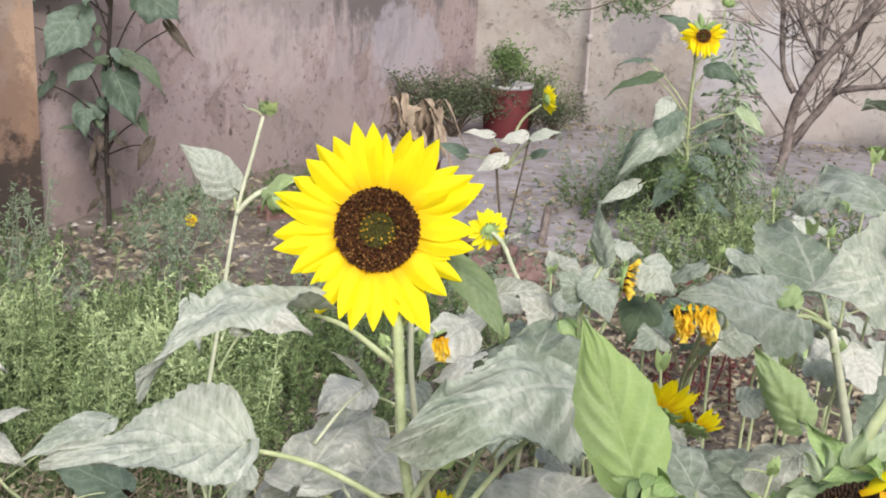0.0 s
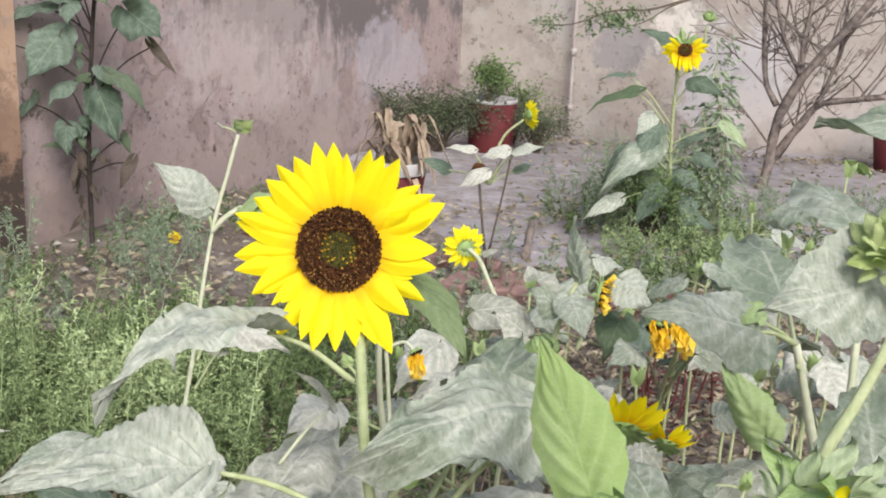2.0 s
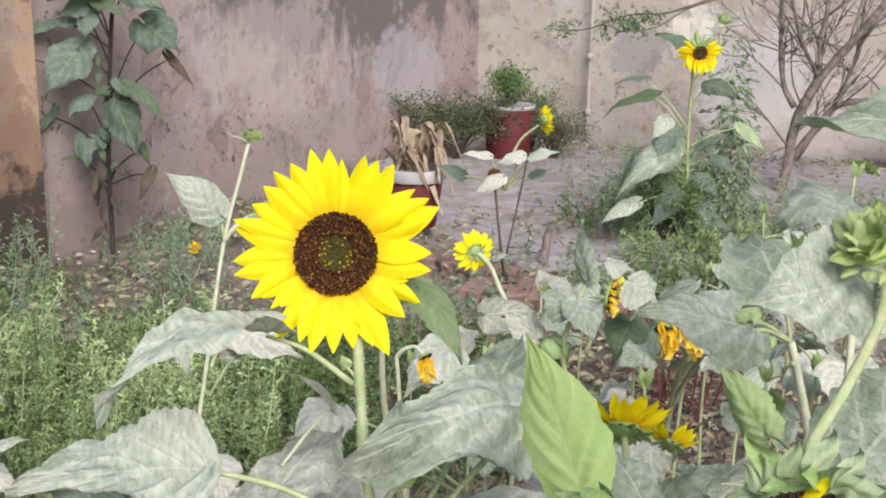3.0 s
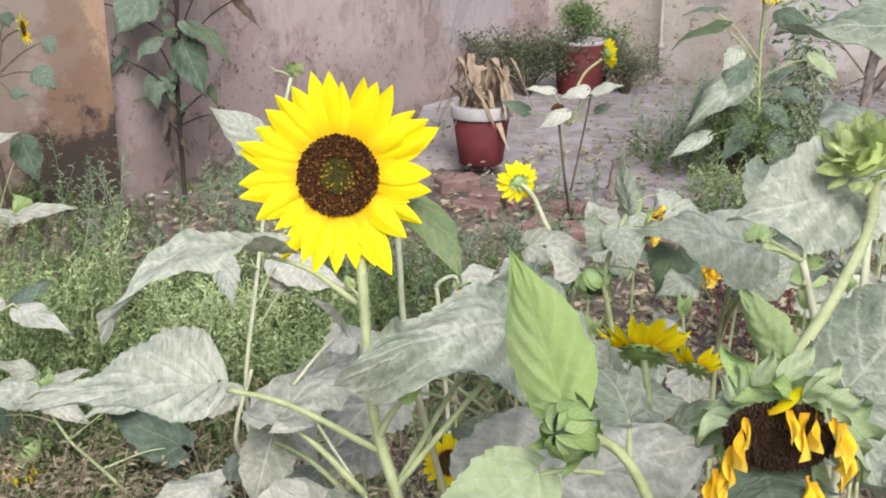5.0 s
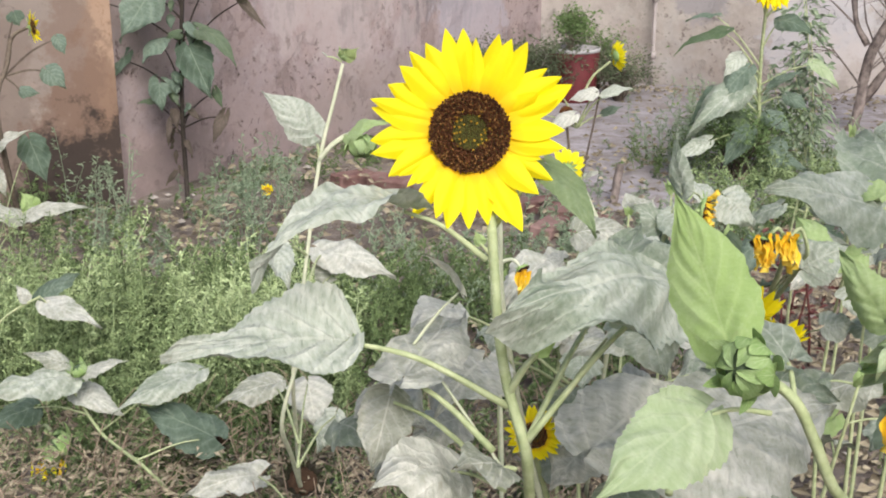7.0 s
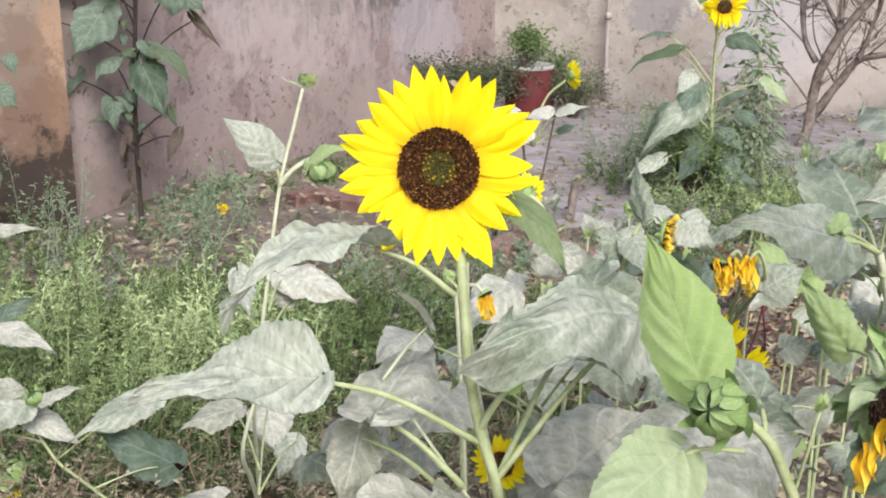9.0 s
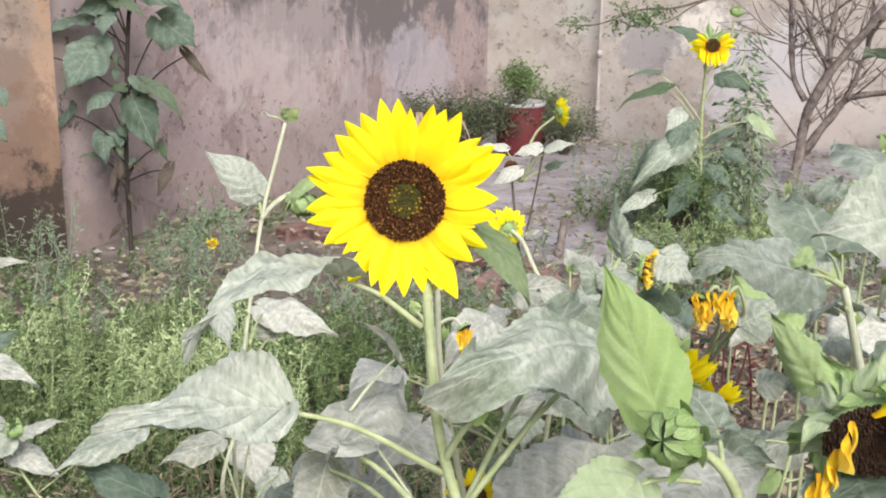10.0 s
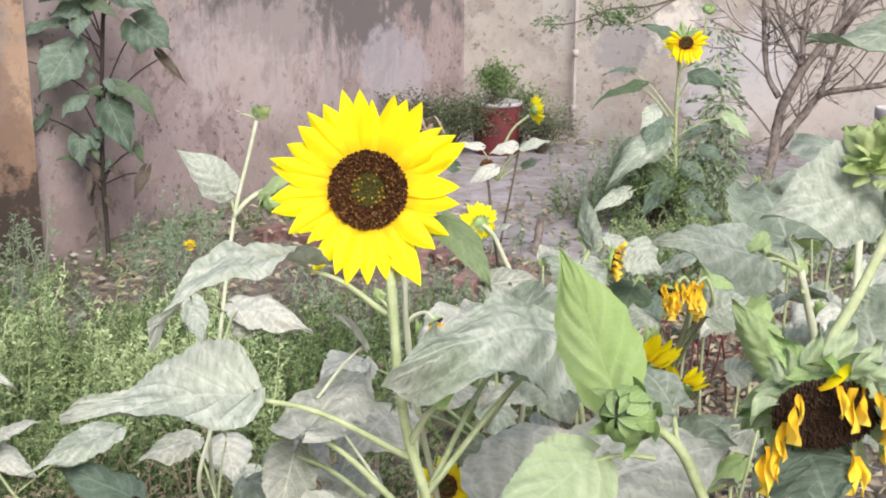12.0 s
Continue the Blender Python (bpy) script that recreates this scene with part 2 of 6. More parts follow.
def wall_material(name, tones, low, marks, coat, wet=0.75, wet_tone=None):
    """Old lime plaster: cloudy tones, flaked specks, damp above the ground; marks are (x, y, z, radii, colour, amount)."""
    m, N, L, b = nodes_of(name, 0.92)
    pos = N.new("ShaderNodeNewGeometry").outputs["Position"]
    sep = N.new("ShaderNodeSeparateXYZ")
    L.new(pos, sep.inputs[0])
    big, mid, fine = n_noise(N, L, pos, 0.9, 6, 0.65), n_noise(N, L, pos, 4.5, 6, 0.7), n_noise(N, L, pos, 22, 5, 0.7)
    col = n_ramp(N, L, big, tuple(zip((0.3, 0.5, 0.7), tones)))
    col = n_mix(N, L, n_math(N, L, "MULTIPLY", n_ramp(N, L, mid, ((0.42, 0.0), (0.60, 1.0))), 0.75), col, coat)
    cool = n_ramp(N, L, n_noise(N, L, pos, 1.7, 5, 0.7), ((0.48, 0.0), (0.64, 1.0)))
    col = n_mix(N, L, n_math(N, L, "MULTIPLY", cool, 0.55), col, (coat[0] * 0.92, coat[1] * 1.03, coat[2] * 1.14))
    blot = n_ramp(N, L, n_noise(N, L, pos, 3.2, 7, 0.72), ((0.50, 0.0), (0.66, 1.0)))
    col = n_mix(N, L, n_math(N, L, "MULTIPLY", blot, 0.42), col, low)
    flake = n_ramp(N, L, n_noise(N, L, pos, 13, 6, 0.75), ((0.57, 0.0), (0.62, 1.0)))
    col = n_mix(N, L, n_math(N, L, "MULTIPLY", flake, 0.07), col, low)
    z = n_math(N, L, "ADD", sep.outputs[2], n_math(N, L, "MULTIPLY_ADD", mid, 0.9, -0.45))
    damp = n_ramp(N, L, z, ((0.04, 1.0), (0.55, 0.0)))
    col = n_mix(N, L, n_math(N, L, "MULTIPLY", damp, wet), col, wet_tone or low)
    col = n_mix(N, L, n_math(N, L, "MULTIPLY", fine, 0.36), col, low)
    peel = n_ramp(N, L, n_noise(N, L, pos, 2.7, 9, 0.8), ((0.565, 0.0), (0.585, 1.0)))
    col = n_mix(N, L, n_math(N, L, "MULTIPLY", peel, 0.30), col, low)
    chalk = n_ramp(N, L, n_noise(N, L, pos, 5.3, 9, 0.8), ((0.60, 0.0), (0.63, 1.0)))
    col = n_mix(N, L, n_math(N, L, "MULTIPLY", chalk, 0.35), col, coat)
    speck = n_ramp(N, L, n_noise(N, L, pos, 17, 5, 0.75), ((0.575, 0.0), (0.61, 1.0)))
    zone = n_ramp(N, L, n_noise(N, L, pos, 1.9, 4), ((0.42, 0.3), (0.54, 1.0)))
    col = n_mix(N, L, n_math(N, L, "MULTIPLY", n_math(N, L, "MULTIPLY", speck, zone), 0.85), col, (low[0] * 0.6, low[1] * 0.6, low[2] * 0.6))
    drip = N.new("ShaderNodeMapping")
    drip.inputs["Scale"].default_value = (8, 8, 1.4)
    L.new(pos, drip.inputs[0])
    runs = n_math(N, L, "MULTIPLY_ADD", n_noise(N, L, drip.outputs[0], 1.0, 5, 0.65), 1.1, -0.55)
    for x, y, z, rx, rz, c, amount in marks:
        ragged = runs if z > 0.9 else n_math(N, L, "MULTIPLY_ADD", n_noise(N, L, pos, 9, 6, 0.7), 0.9, -0.45)
        mp = N.new("ShaderNodeMapping")
        mp.vector_type = "TEXTURE"
        mp.inputs["Location"].default_value, mp.inputs["Scale"].default_value = (x, y, z), (rx, rx, rz)
        L.new(pos, mp.inputs[0])
        ln = N.new("ShaderNodeVectorMath")
        ln.operation = "LENGTH"
        L.new(mp.outputs[0], ln.inputs[0])
        d = n_math(N, L, "ADD", ln.outputs["Value"], n_math(N, L, "ADD", n_math(N, L, "MULTIPLY_ADD", mid, 1.3, -0.65), n_math(N, L, "ADD", ragged, n_math(N, L, "MULTIPLY_ADD", n_noise(N, L, pos, 2.2, 3), 1.0, -0.5))))
        f = n_ramp(N, L, d, ((0.64, 1.0), (0.70, 0.75), (0.90, 0.0)))
        col = n_mix(N, L, n_math(N, L, "MULTIPLY", f, amount), col, c)
    L.new(col, b.inputs["Base Color"])
    h = n_math(N, L, "ADD", n_math(N, L, "MULTIPLY", peel, -0.5), n_math(N, L, "ADD", n_math(N, L, "MULTIPLY", mid, 0.8), n_math(N, L, "MULTIPLY", fine, 0.4)))
    n_bump(N, L, b, h, 0.6, 0.02)
    return m


# ---- mesh tools ----
ROOT = {}


def thing(name, place, label, category, group="", kind=""):
    ob = new(name)
    ob.empty_display_size = 0.05
    ob.location = place
    ROOT[ob] = Vector(place)
    return tagged(ob, label, category, group, kind)


def mesh_from(name, verts, faces, material, uvs=None, smooth=True):
    me = bpy.data.meshes.new(name)
    me.from_pydata([tuple(v) for v in verts], [], [tuple(f) for f in faces])
    if uvs is not None:
        layer = me.uv_layers.new(name="UVMap")
        idx = np.zeros(len(me.loops), dtype=np.int32)
        me.loops.foreach_get("vertex_index", idx)
        layer.data.foreach_set("uv", np.asarray(uvs, dtype=np.float32)[idx].ravel())
    if smooth:
        me.polygons.foreach_set("use_smooth", [True] * len(me.polygons))
    me.materials.append(material)
    me.update()
    return me


def part(name, me, parent, label="", m=None):
    """One mesh under a thing or under a part; its vertices are in the world unless m places it there."""
    ob = new(name, me)
    ob.parent = parent
    base = ROOT[parent]
    if parent.type == "EMPTY":
        ob.matrix_basis = Matrix.Translation(-base) @ (m if m is not None else Matrix())
    else:
        ob.matrix_basis = parent.matrix_basis.inverted() @ Matrix.Translation(-base) @ (m if m is not None else Matrix())
    ROOT[ob] = base
    if label:
        ob["label"] = label
    return ob


def solid(name, me, label, category, group="", kind="", m=None):
    ob = new(name, me)
    if m is not None:
        ob.matrix_basis = m
    ROOT[ob] = Vector((0, 0, 0))
    return tagged(ob, label, category, group, kind)


def smooth_line(points, steps=6):
    p = [Vector(q) for q in points]
    i = 0
    while i < len(p) - 1 and len(p) > 2:
        size = (p[i + 1] - p[i]).length
        after = (p[i + 2] - p[i + 1]).length if i + 2 < len(p) else size
        if size > 2.2 * after and size > 0.02:
            p.insert(i + 1, p[i + 1].lerp(p[i], min(0.5, 1.2 * after / size)))
            i += 1
        i += 1
    if len(p) < 3:
        return [p[0].lerp(p[-1], i / steps) for i in range(steps + 1)]
    p = [p[0] * 2 - p[1]] + p + [p[-1] * 2 - p[-2]]
    out = []
    for i in range(1, len(p) - 2):
        a, b, c, d = p[i - 1:i + 3]
        for k in range(steps):
            t = k / steps
            out.append(0.5 * (2 * b + (c - a) * t + (2 * a - 5 * b + 4 * c - d) * t * t + (3 * b - a - 3 * c + d) * t ** 3))
    return out + [p[-2]]


def tube_data(points, r0, r1, sides=8, steps=6, lump=0.0):
    line = smooth_line(points, steps)
    verts, faces = [], []
    side = Vector((0.3, 1, 0.1))
    for i, q in enumerate(line):
        way = (line[min(i + 1, len(line) - 1)] - line[max(i - 1, 0)]).normalized()
        a = side - way * side.dot(way)
        if a.length < 1e-3:
            a = way.orthogonal()
        a.normalize()
        side = a
        b = way.cross(a)
        r = r0 + (r1 - r0) * i / (len(line) - 1)
        for k in range(sides):
            w = 2 * math.pi * k / sides
            rr = r * (1 + lump * noise.noise(q * 9 + Vector((k, 0, 0))))
            verts.append(q + (a * math.cos(w) + b * math.sin(w)) * rr)
    n = len(line)
    for i in range(n - 1):
        for k in range(sides):
            faces.append((i * sides + k, i * sides + (k + 1) % sides, (i + 1) * sides + (k + 1) % sides, (i + 1) * sides + k))
    faces.append(tuple(range(sides))[::-1])
    faces.append(tuple((n - 1) * sides + k for k in range(sides)))
    return verts, faces


def on_line(points, z):
    """The place on an upright stem at the height z."""
    line = smooth_line(points, 6)
    return min(line, key=lambda q: abs(q.z - z))


def tube(name, points, r0, r1, material, sides=8, steps=6, lump=0.15):
    v, f = tube_data(points, r0, r1, sides, steps, lump)
    return mesh_from(name, v, f, material)


def blade_mesh(base, tip, facing, width, material, arch=0.12, fold=0.25, wave=0.05, curl=0.0, nu=40, nv=14, peak=0.55, lobes=0.08, seed=0, twist=0.0, buckle=1.0, teeth=0.055, crumple=0.5):
    """A heart-shaped toothed leaf from its base to its tip; facing is the way its upper side looks."""
    base, tip, facing = Vector(base), Vector(tip), Vector(facing)
    ax = tip - base
    size = ax.length
    ax.normalize()
    up = (facing - ax * facing.dot(ax)).normalized()
    cr = up.cross(ax)
    rng = random.Random(seed)
    ph = [rng.uniform(0, 6.28) for _ in range(6)]
    verts, faces, uvs = [], [], []
    for i in range(nu + 1):
        u = i / nu
        w = math.sin(math.pi * min(1, u ** peak)) ** (0.8 + 0.45 * u) if 0 < u < 1 else 0.0
        w = max(w, 0.10 * (1 - u) if u < 0.05 else 0.0)
        for j in range(nv + 1):
            s = 2 * j / nv - 1
            a = abs(s)
            side = 1 if s > 0 else -1
            saw = (u * nu / 3.4 + 1.2 * noise.noise((u * 5, side * 2.0 + ph[1], 0.5))) % 1.0
            rough = teeth * 1.7 * (saw - 0.5) + 0.20 * noise.noise((u * 3.5, ph[1] + side, 0.5)) + 0.11 * noise.noise((u * 11, ph[2] + side, 1.5))
            y = s * w * width * 0.5 * (1 + rough * a ** 3)
            x = size * (u - lobes * a ** 1.6 * (1 - u) ** 3 * 2.0)
            z = arch * size * (4 * u * (1 - u)) - curl * size * u ** 3
            z -= fold * y * y / (width * 0.5)
            z += width * 0.16 * buckle * noise.noise((u * 2.6 + ph[4], s * 1.3 + ph[5], seed * 1.7)) * (0.25 + a)
            rib = abs(((u - 0.42 * a + 0.03 * side) * 5.5) % 1 - 0.5) * 2
            z += (0.03 + 0.06 * crumple) * width * (1 - rib) ** 1.3 * math.sin(math.pi * min(1, a * 1.1)) * (1 - u * 0.6)
            z += wave * width * a ** 2 * (math.sin(u * 9 + ph[1] + (2.1 if s > 0 else 0)) + 0.6 * math.sin(u * 17 + ph[2] + s) + 0.2 * math.sin(u * 29 + ph[3] * side))
            z += crumple * width * (0.07 * noise.noise((u * 6, s * 2.5 + ph[3], seed)) + 0.028 * noise.noise((u * 15, s * 6 + ph[3], seed)) - 0.012 * abs(noise.noise((u * 26, s * 10, seed + 5))))
            z += twist * y * (u - 0.3)
            verts.append(base + ax * x + cr * y + up * z)
            uvs.append((u, (s + 1) / 2))
    for i in range(nu):
        for j in range(nv):
            k = i * (nv + 1) + j
            faces.append((k, k + 1, k + nv + 2, k + nv + 1))
    return mesh_from("leaf", verts, faces, material, uvs)


SEED = [1]


def hairs(parent, points, r0, r1, count, seed=0):
    """Short white bristles standing off a stem."""
    rng = random.Random(seed)
    line = smooth_line(points, 6)
    verts, faces = [], []
    for _ in range(count):
        k = rng.randrange(len(line) - 1)
        q = line[k].lerp(line[k + 1], rng.random())
        way = (line[k + 1] - line[k]).normalized()
        out = way.cross(Vector((rng.gauss(0, 1), rng.gauss(0, 1), rng.gauss(0, 1)))).normalized()
        r = r0 + (r1 - r0) * k / len(line)
        e = q + out * (r + rng.uniform(0.0012, 0.003)) + way * rng.uniform(-0.001, 0.001)
        s = way * 0.00012
        i = len(verts)
        verts += [q + out * r * 0.9 - s, q + out * r * 0.9 + s, e]
        faces.append((i, i + 1, i + 2))
    return tagged(part("bristle_coat", mesh_from("bristle_coat", verts, faces, BRISTLE, None, False), parent), kind="stuff")




def leaf(plant, base, tip, facing, width, material=None, stalk=None, r=0.0022, label="", stalk_mat=None, **kw):
    SEED[0] += 1
    ob = part("leaf", blade_mesh(base, tip, facing, width, material or DUSTY, seed=SEED[0], **kw), plant, label)
    if stalk:
        a, b = Vector(stalk), Vector(base)
        mid = a.lerp(b, 0.55) + Vector((0, 0, 0.06)) * (b - a).length
        axis = (Vector(tip) - b).normalized()
        part("petiole", tube("petiole", (a, mid, b + axis * 0.002 - Vector((0, 0, r))), r * 1.25, r * 0.7, stalk_mat or STEM, 7, 5), ob)
    return ob


def petal_mesh(material, seed, wide=0.34, droop=0.0, crumple=0.0):
    rng = random.Random(seed)
    nu, nv = 12, 6
    k1, k2, k3 = rng.uniform(-0.06, 0.14), rng.uniform(-0.1, 0.1), rng.uniform(0, 6)
    verts, faces, uvs = [], [], []
    for i in range(nu + 1):
        u = i / nu
        w = wide * 0.5 * (math.sin(math.pi * (0.17 + 0.83 * u ** 1.05)) ** 0.85 if u < 1 else 0.02)
        for j in range(nv + 1):
            s = 2 * j / nv - 1
            z = k1 * u * u + 0.05 * math.cos(s * 3.1) * math.sin(math.pi * u) * wide * 2 - droop * u * u
            z += crumple * ((math.sin(u * 5 + k3 + s) * 0.5 + math.sin(s * 3 + u * 4 + k3)) * 0.11 * u + 0.045 * math.sin(u * 9 + k3 * 2) * s + 0.14 * s * s * u)
            verts.append((u * (1 - 0.3 * droop * u), s * w * (1 - 0.45 * crumple * u * u) + k2 * u * u + crumple * 0.05 * math.sin(u * 6 + k3), z))
            uvs.append((u, (s + 1) / 2))
    for i in range(nu):
        for j in range(nv):
            k = i * (nv + 1) + j
            faces.append((k, k + 1, k + nv + 2, k + nv + 1))
    return mesh_from("petal", verts, faces, material, uvs)


PETALS = [petal_mesh(PETAL, s, 0.36 + 0.06 * (s % 3)) for s in range(7)]
WILTED = [petal_mesh(ORANGE, s, 0.31, 0.15, 1.4) for s in range(6)]
LEMON = petal_material("lemon_petal", (0.82, 0.72, 0.015), (0.93, 0.84, 0.015), (0.95, 0.88, 0.04), 0.38)
LEMONS = [petal_mesh(LEMON, s + 20, 0.40) for s in range(5)]
BRACTS = [petal_mesh(BRACT, s + 40, 0.42, 0.1) for s in range(4)]


def seat(center, normal, upward=(0, 0, 1)):
    """A frame whose z looks along normal and whose y leans upward."""
    z = Vector(normal).normalized()
    x = Vector(upward).cross(z).normalized()
    return Matrix.Translation(center) @ Matrix((x, z.cross(x), z)).transposed().to_4x4()


def florets_mesh(name, material, r, lo, hi, count, tall, dome, seed, keep=1.0):
    """Rings of small pointed florets laid out in a sunflower's spiral between two shares of the radius."""
    rng = random.Random(seed)
    verts, faces = [], []
    for i in range(count):
        q = math.sqrt((i + 0.5) / count)
        if not lo <= q <= hi or rng.random() > keep:
            continue
        w = i * 2.399963
        d = r * 1.15 / math.sqrt(count)
        c = Vector((q * r * math.cos(w), q * r * math.sin(w), dome * (1 - q * q)))
        h = tall * rng.uniform(0.6, 1.25)
        lean = Vector((math.cos(w), math.sin(w), 0)) * h * rng.uniform(-0.1, 0.5)
        k = len(verts)
        for a in range(5):
            g = a * 1.2566 + w
            verts.append(c + Vector((math.cos(g) * d, math.sin(g) * d, -0.001)))
        for a in range(5):
            g = a * 1.2566 + w
            verts.append(c + lean * 0.7 + Vector((math.cos(g) * d * 0.7, math.sin(g) * d * 0.7, h * 0.8)))
        verts.append(c + lean + Vector((0, 0, h)))
        for a in range(5):
            b = (a + 1) % 5
            faces += [(k + a, k + b, k + 5 + b, k + 5 + a), (k + 5 + a, k + 5 + b, k + 10)]
    return mesh_from(name, verts, faces, material, None, False)


def cup_mesh(material, r, deep):
    """The green back of a flower head."""
    verts, faces = [], []
    prof = ((0.16, -1.0), (0.5, -0.85), (0.85, -0.5), (1.02, -0.1), (0.98, 0.05), (0.6, 0.12), (0.0, 0.14))
    n = 20
    for q, z in prof:
        for k in range(n):
            w = 2 * math.pi * k / n
            verts.append((q * r * math.cos(w), q * r * math.sin(w), z * deep))
    for i in range(len(prof) - 1):
        for k in range(n):
            faces.append((i * n + k, i * n + (k + 1) % n, (i + 1) * n + (k + 1) % n, (i + 1) * n + k))
    faces.append(tuple(range(n))[::-1])
    return mesh_from("cup", verts, faces, material)


def flower(plant, center, normal, r, reach, rays=22, count=420, seed=0, meshes=None, tilt=0.15, label="", skip=None, bracts=14, disc_mats=None, width=1.0, bract_len=0.55, tips=None):
    """A flower head: cup, florets, bracts behind and two rows of rays."""
    rng = random.Random(seed)
    meshes = meshes or PETALS
    m = seat(center, normal)
    head = part("flower_head", cup_mesh(BRACT, r, r * 0.55), plant, label, m)
    outer, ring, core = disc_mats or (DISC, POLLEN, CORE)
    dome = r * 0.16
    lift = Matrix.Translation((0, 0, r * 0.06))
    tagged(part("seed_disc", florets_mesh("seed_disc", outer, r, 0.42, 1.0, count, r * 0.13, dome, seed), head, "", m @ lift), kind="stuff")
    tagged(part("seed_core", florets_mesh("seed_core", core, r, 0.0, 0.42, count, r * 0.05, dome, seed + 1), head, "", m @ lift), kind="stuff")
    if ring:
        tagged(part("pollen", florets_mesh("pollen", TANFLORET, r, 0.5, 0.98, count, r * 0.15, dome, seed, 0.22), head, "", m @ lift), kind="stuff")
        tagged(part("pollen", florets_mesh("pollen", ring, r, 0.2, 0.56, count, r * 0.07, dome, seed, 0.11), head, "", m @ Matrix.Translation((0, 0, r * 0.10))), kind="stuff")
    for i, (deg, far) in enumerate(tips or ()):
        long = far - r * 0.9
        t = m @ Matrix.Rotation(radians(deg), 4, "Z") @ Matrix.Translation((r * 0.9, 0, r * (0.05 - 0.05 * (i % 3)))) @ Matrix.Rotation(-tilt - rng.uniform(-0.08, 0.12), 4, "Y")
        t = t @ Matrix.Rotation(rng.uniform(-0.06, 0.06), 4, "Z") @ Matrix.Rotation(rng.uniform(-0.35, 0.35), 4, "X")
        part("petal", meshes[rng.randrange(len(meshes))], head, "", t @ Matrix.Diagonal((long, long * width * rng.uniform(0.85, 1.2), long, 1)))
    for i in range(rays):
        w = 2 * math.pi * (i + rng.uniform(-0.42, 0.42)) / rays
        if skip and skip(w):
            continue
        row = i % 2
        long = reach * rng.uniform(0.78, 1.06) * (1.0 if row else 0.95)
        lift_a = tilt + rng.uniform(-0.12, 0.12) + (0.12 if row else 0)
        t = m @ Matrix.Rotation(w, 4, "Z") @ Matrix.Translation((r * 0.93, 0, r * (0.02 - 0.08 * row)))
        t = t @ Matrix.Rotation(-lift_a, 4, "Y") @ Matrix.Rotation(rng.uniform(-0.25, 0.25), 4, "Z") @ Matrix.Rotation(rng.uniform(-0.3, 0.3), 4, "X")
        t = t @ Matrix.Diagonal((long, long * width * rng.uniform(0.85, 1.15), long, 1))
        part("petal", meshes[rng.randrange(len(meshes))], head, "", t)
    for i in range(bracts):
        w = 2 * math.pi * (i + rng.uniform(-0.3, 0.3)) / bracts
        t = m @ Matrix.Rotation(w, 4, "Z") @ Matrix.Translation((r * 0.85, 0, -r * 0.22)) @ Matrix.Rotation(rng.uniform(-0.1, 0.5), 4, "Y")
        k = bract_len * r * rng.uniform(1.0, 1.5)
        part("bract", BRACTS[rng.randrange(4)], head, "", t @ Matrix.Diagonal((k, k, k, 1)))
    return head


def scatter_leaflets(spots, long, wide, rng, droop=0.2):
    """Small pointed leaflets as folded slivers at (place, way) pairs."""
    verts, faces = [], []
    for p, way in spots:
        way = way.normalized()
        s = way.cross(Vector((rng.uniform(-1, 1), rng.uniform(-1, 1), rng.uniform(0.2, 1)))).normalized()
        k = len(verts)
        a = long * rng.uniform(0.6, 1.3)
        b = wide * rng.uniform(0.7, 1.3)
        mid = p + way * a * 0.5
        n = s.cross(way) * b * 0.3
        verts += [p, mid + s * b * 0.5, mid - n, mid - s * b * 0.5, p + way * a - Vector((0, 0, a * droop))]
        faces += [(k, k + 2, k + 1), (k, k + 3, k + 2), (k + 1, k + 2, k + 4), (k + 2, k + 3, k + 4)]
    return verts, faces


def merge(pieces):
    verts, faces = [], []
    for v, f in pieces:
        k = len(verts)
        verts += list(v)
        faces += [tuple(i + k for i in q) for q in f]
    return verts, faces


# ---- walls and ground ----
WALLS = {"left": ((-1.86, 5.339), (0.30, 9.10)), "back": ((0.30, 9.10), (6.5, 7.55))}


def wall_block(name, a, b, thick, high, material, label, low=-0.3):
    """A plastered wall from a to b, its face on the camera's side a little uneven, its body behind."""
    a, b = Vector((*a, 0)), Vector((*b, 0))
    way = (b - a).normalized()
    back = Vector((-way.y, way.x, 0))
    length = (b - a).length
    nx, nz = int(length / 0.12) + 1, int((high - low) / 0.12) + 1
    verts, faces = [], []
    for i in range(nx + 1):
        for j in range(nz + 1):
            p = a + way * (length * i / nx) + Vector((0, 0, low + (high - low) * j / nz))
            edge = 0 if i in (0, nx) else 1
            verts.append(p + back * edge * 0.012 * noise.noise(p * 1.7))
    for i in range(nx):
        for j in range(nz):
            k = i * (nz + 1) + j
            faces.append((k, k + nz + 1, k + nz + 2, k + 1))
    k = len(verts)
    for p in (a, b, b + back * thick, a + back * thick):
        verts += [p + Vector((0, 0, low)), p + Vector((0, 0, high))]
    for q in range(1, 4):
        i, j = k + 2 * q, k + 2 * ((q + 1) % 4)
        faces.append((i, j, j + 1, i + 1))
    faces.append((k + 1, k + 3, k + 5, k + 7))
    me = mesh_from(name, verts, faces, material)
    for q in range(1, 5):
        me.polygons[-q].use_smooth = False
    return solid(name, me, label, "wall", kind="structure")


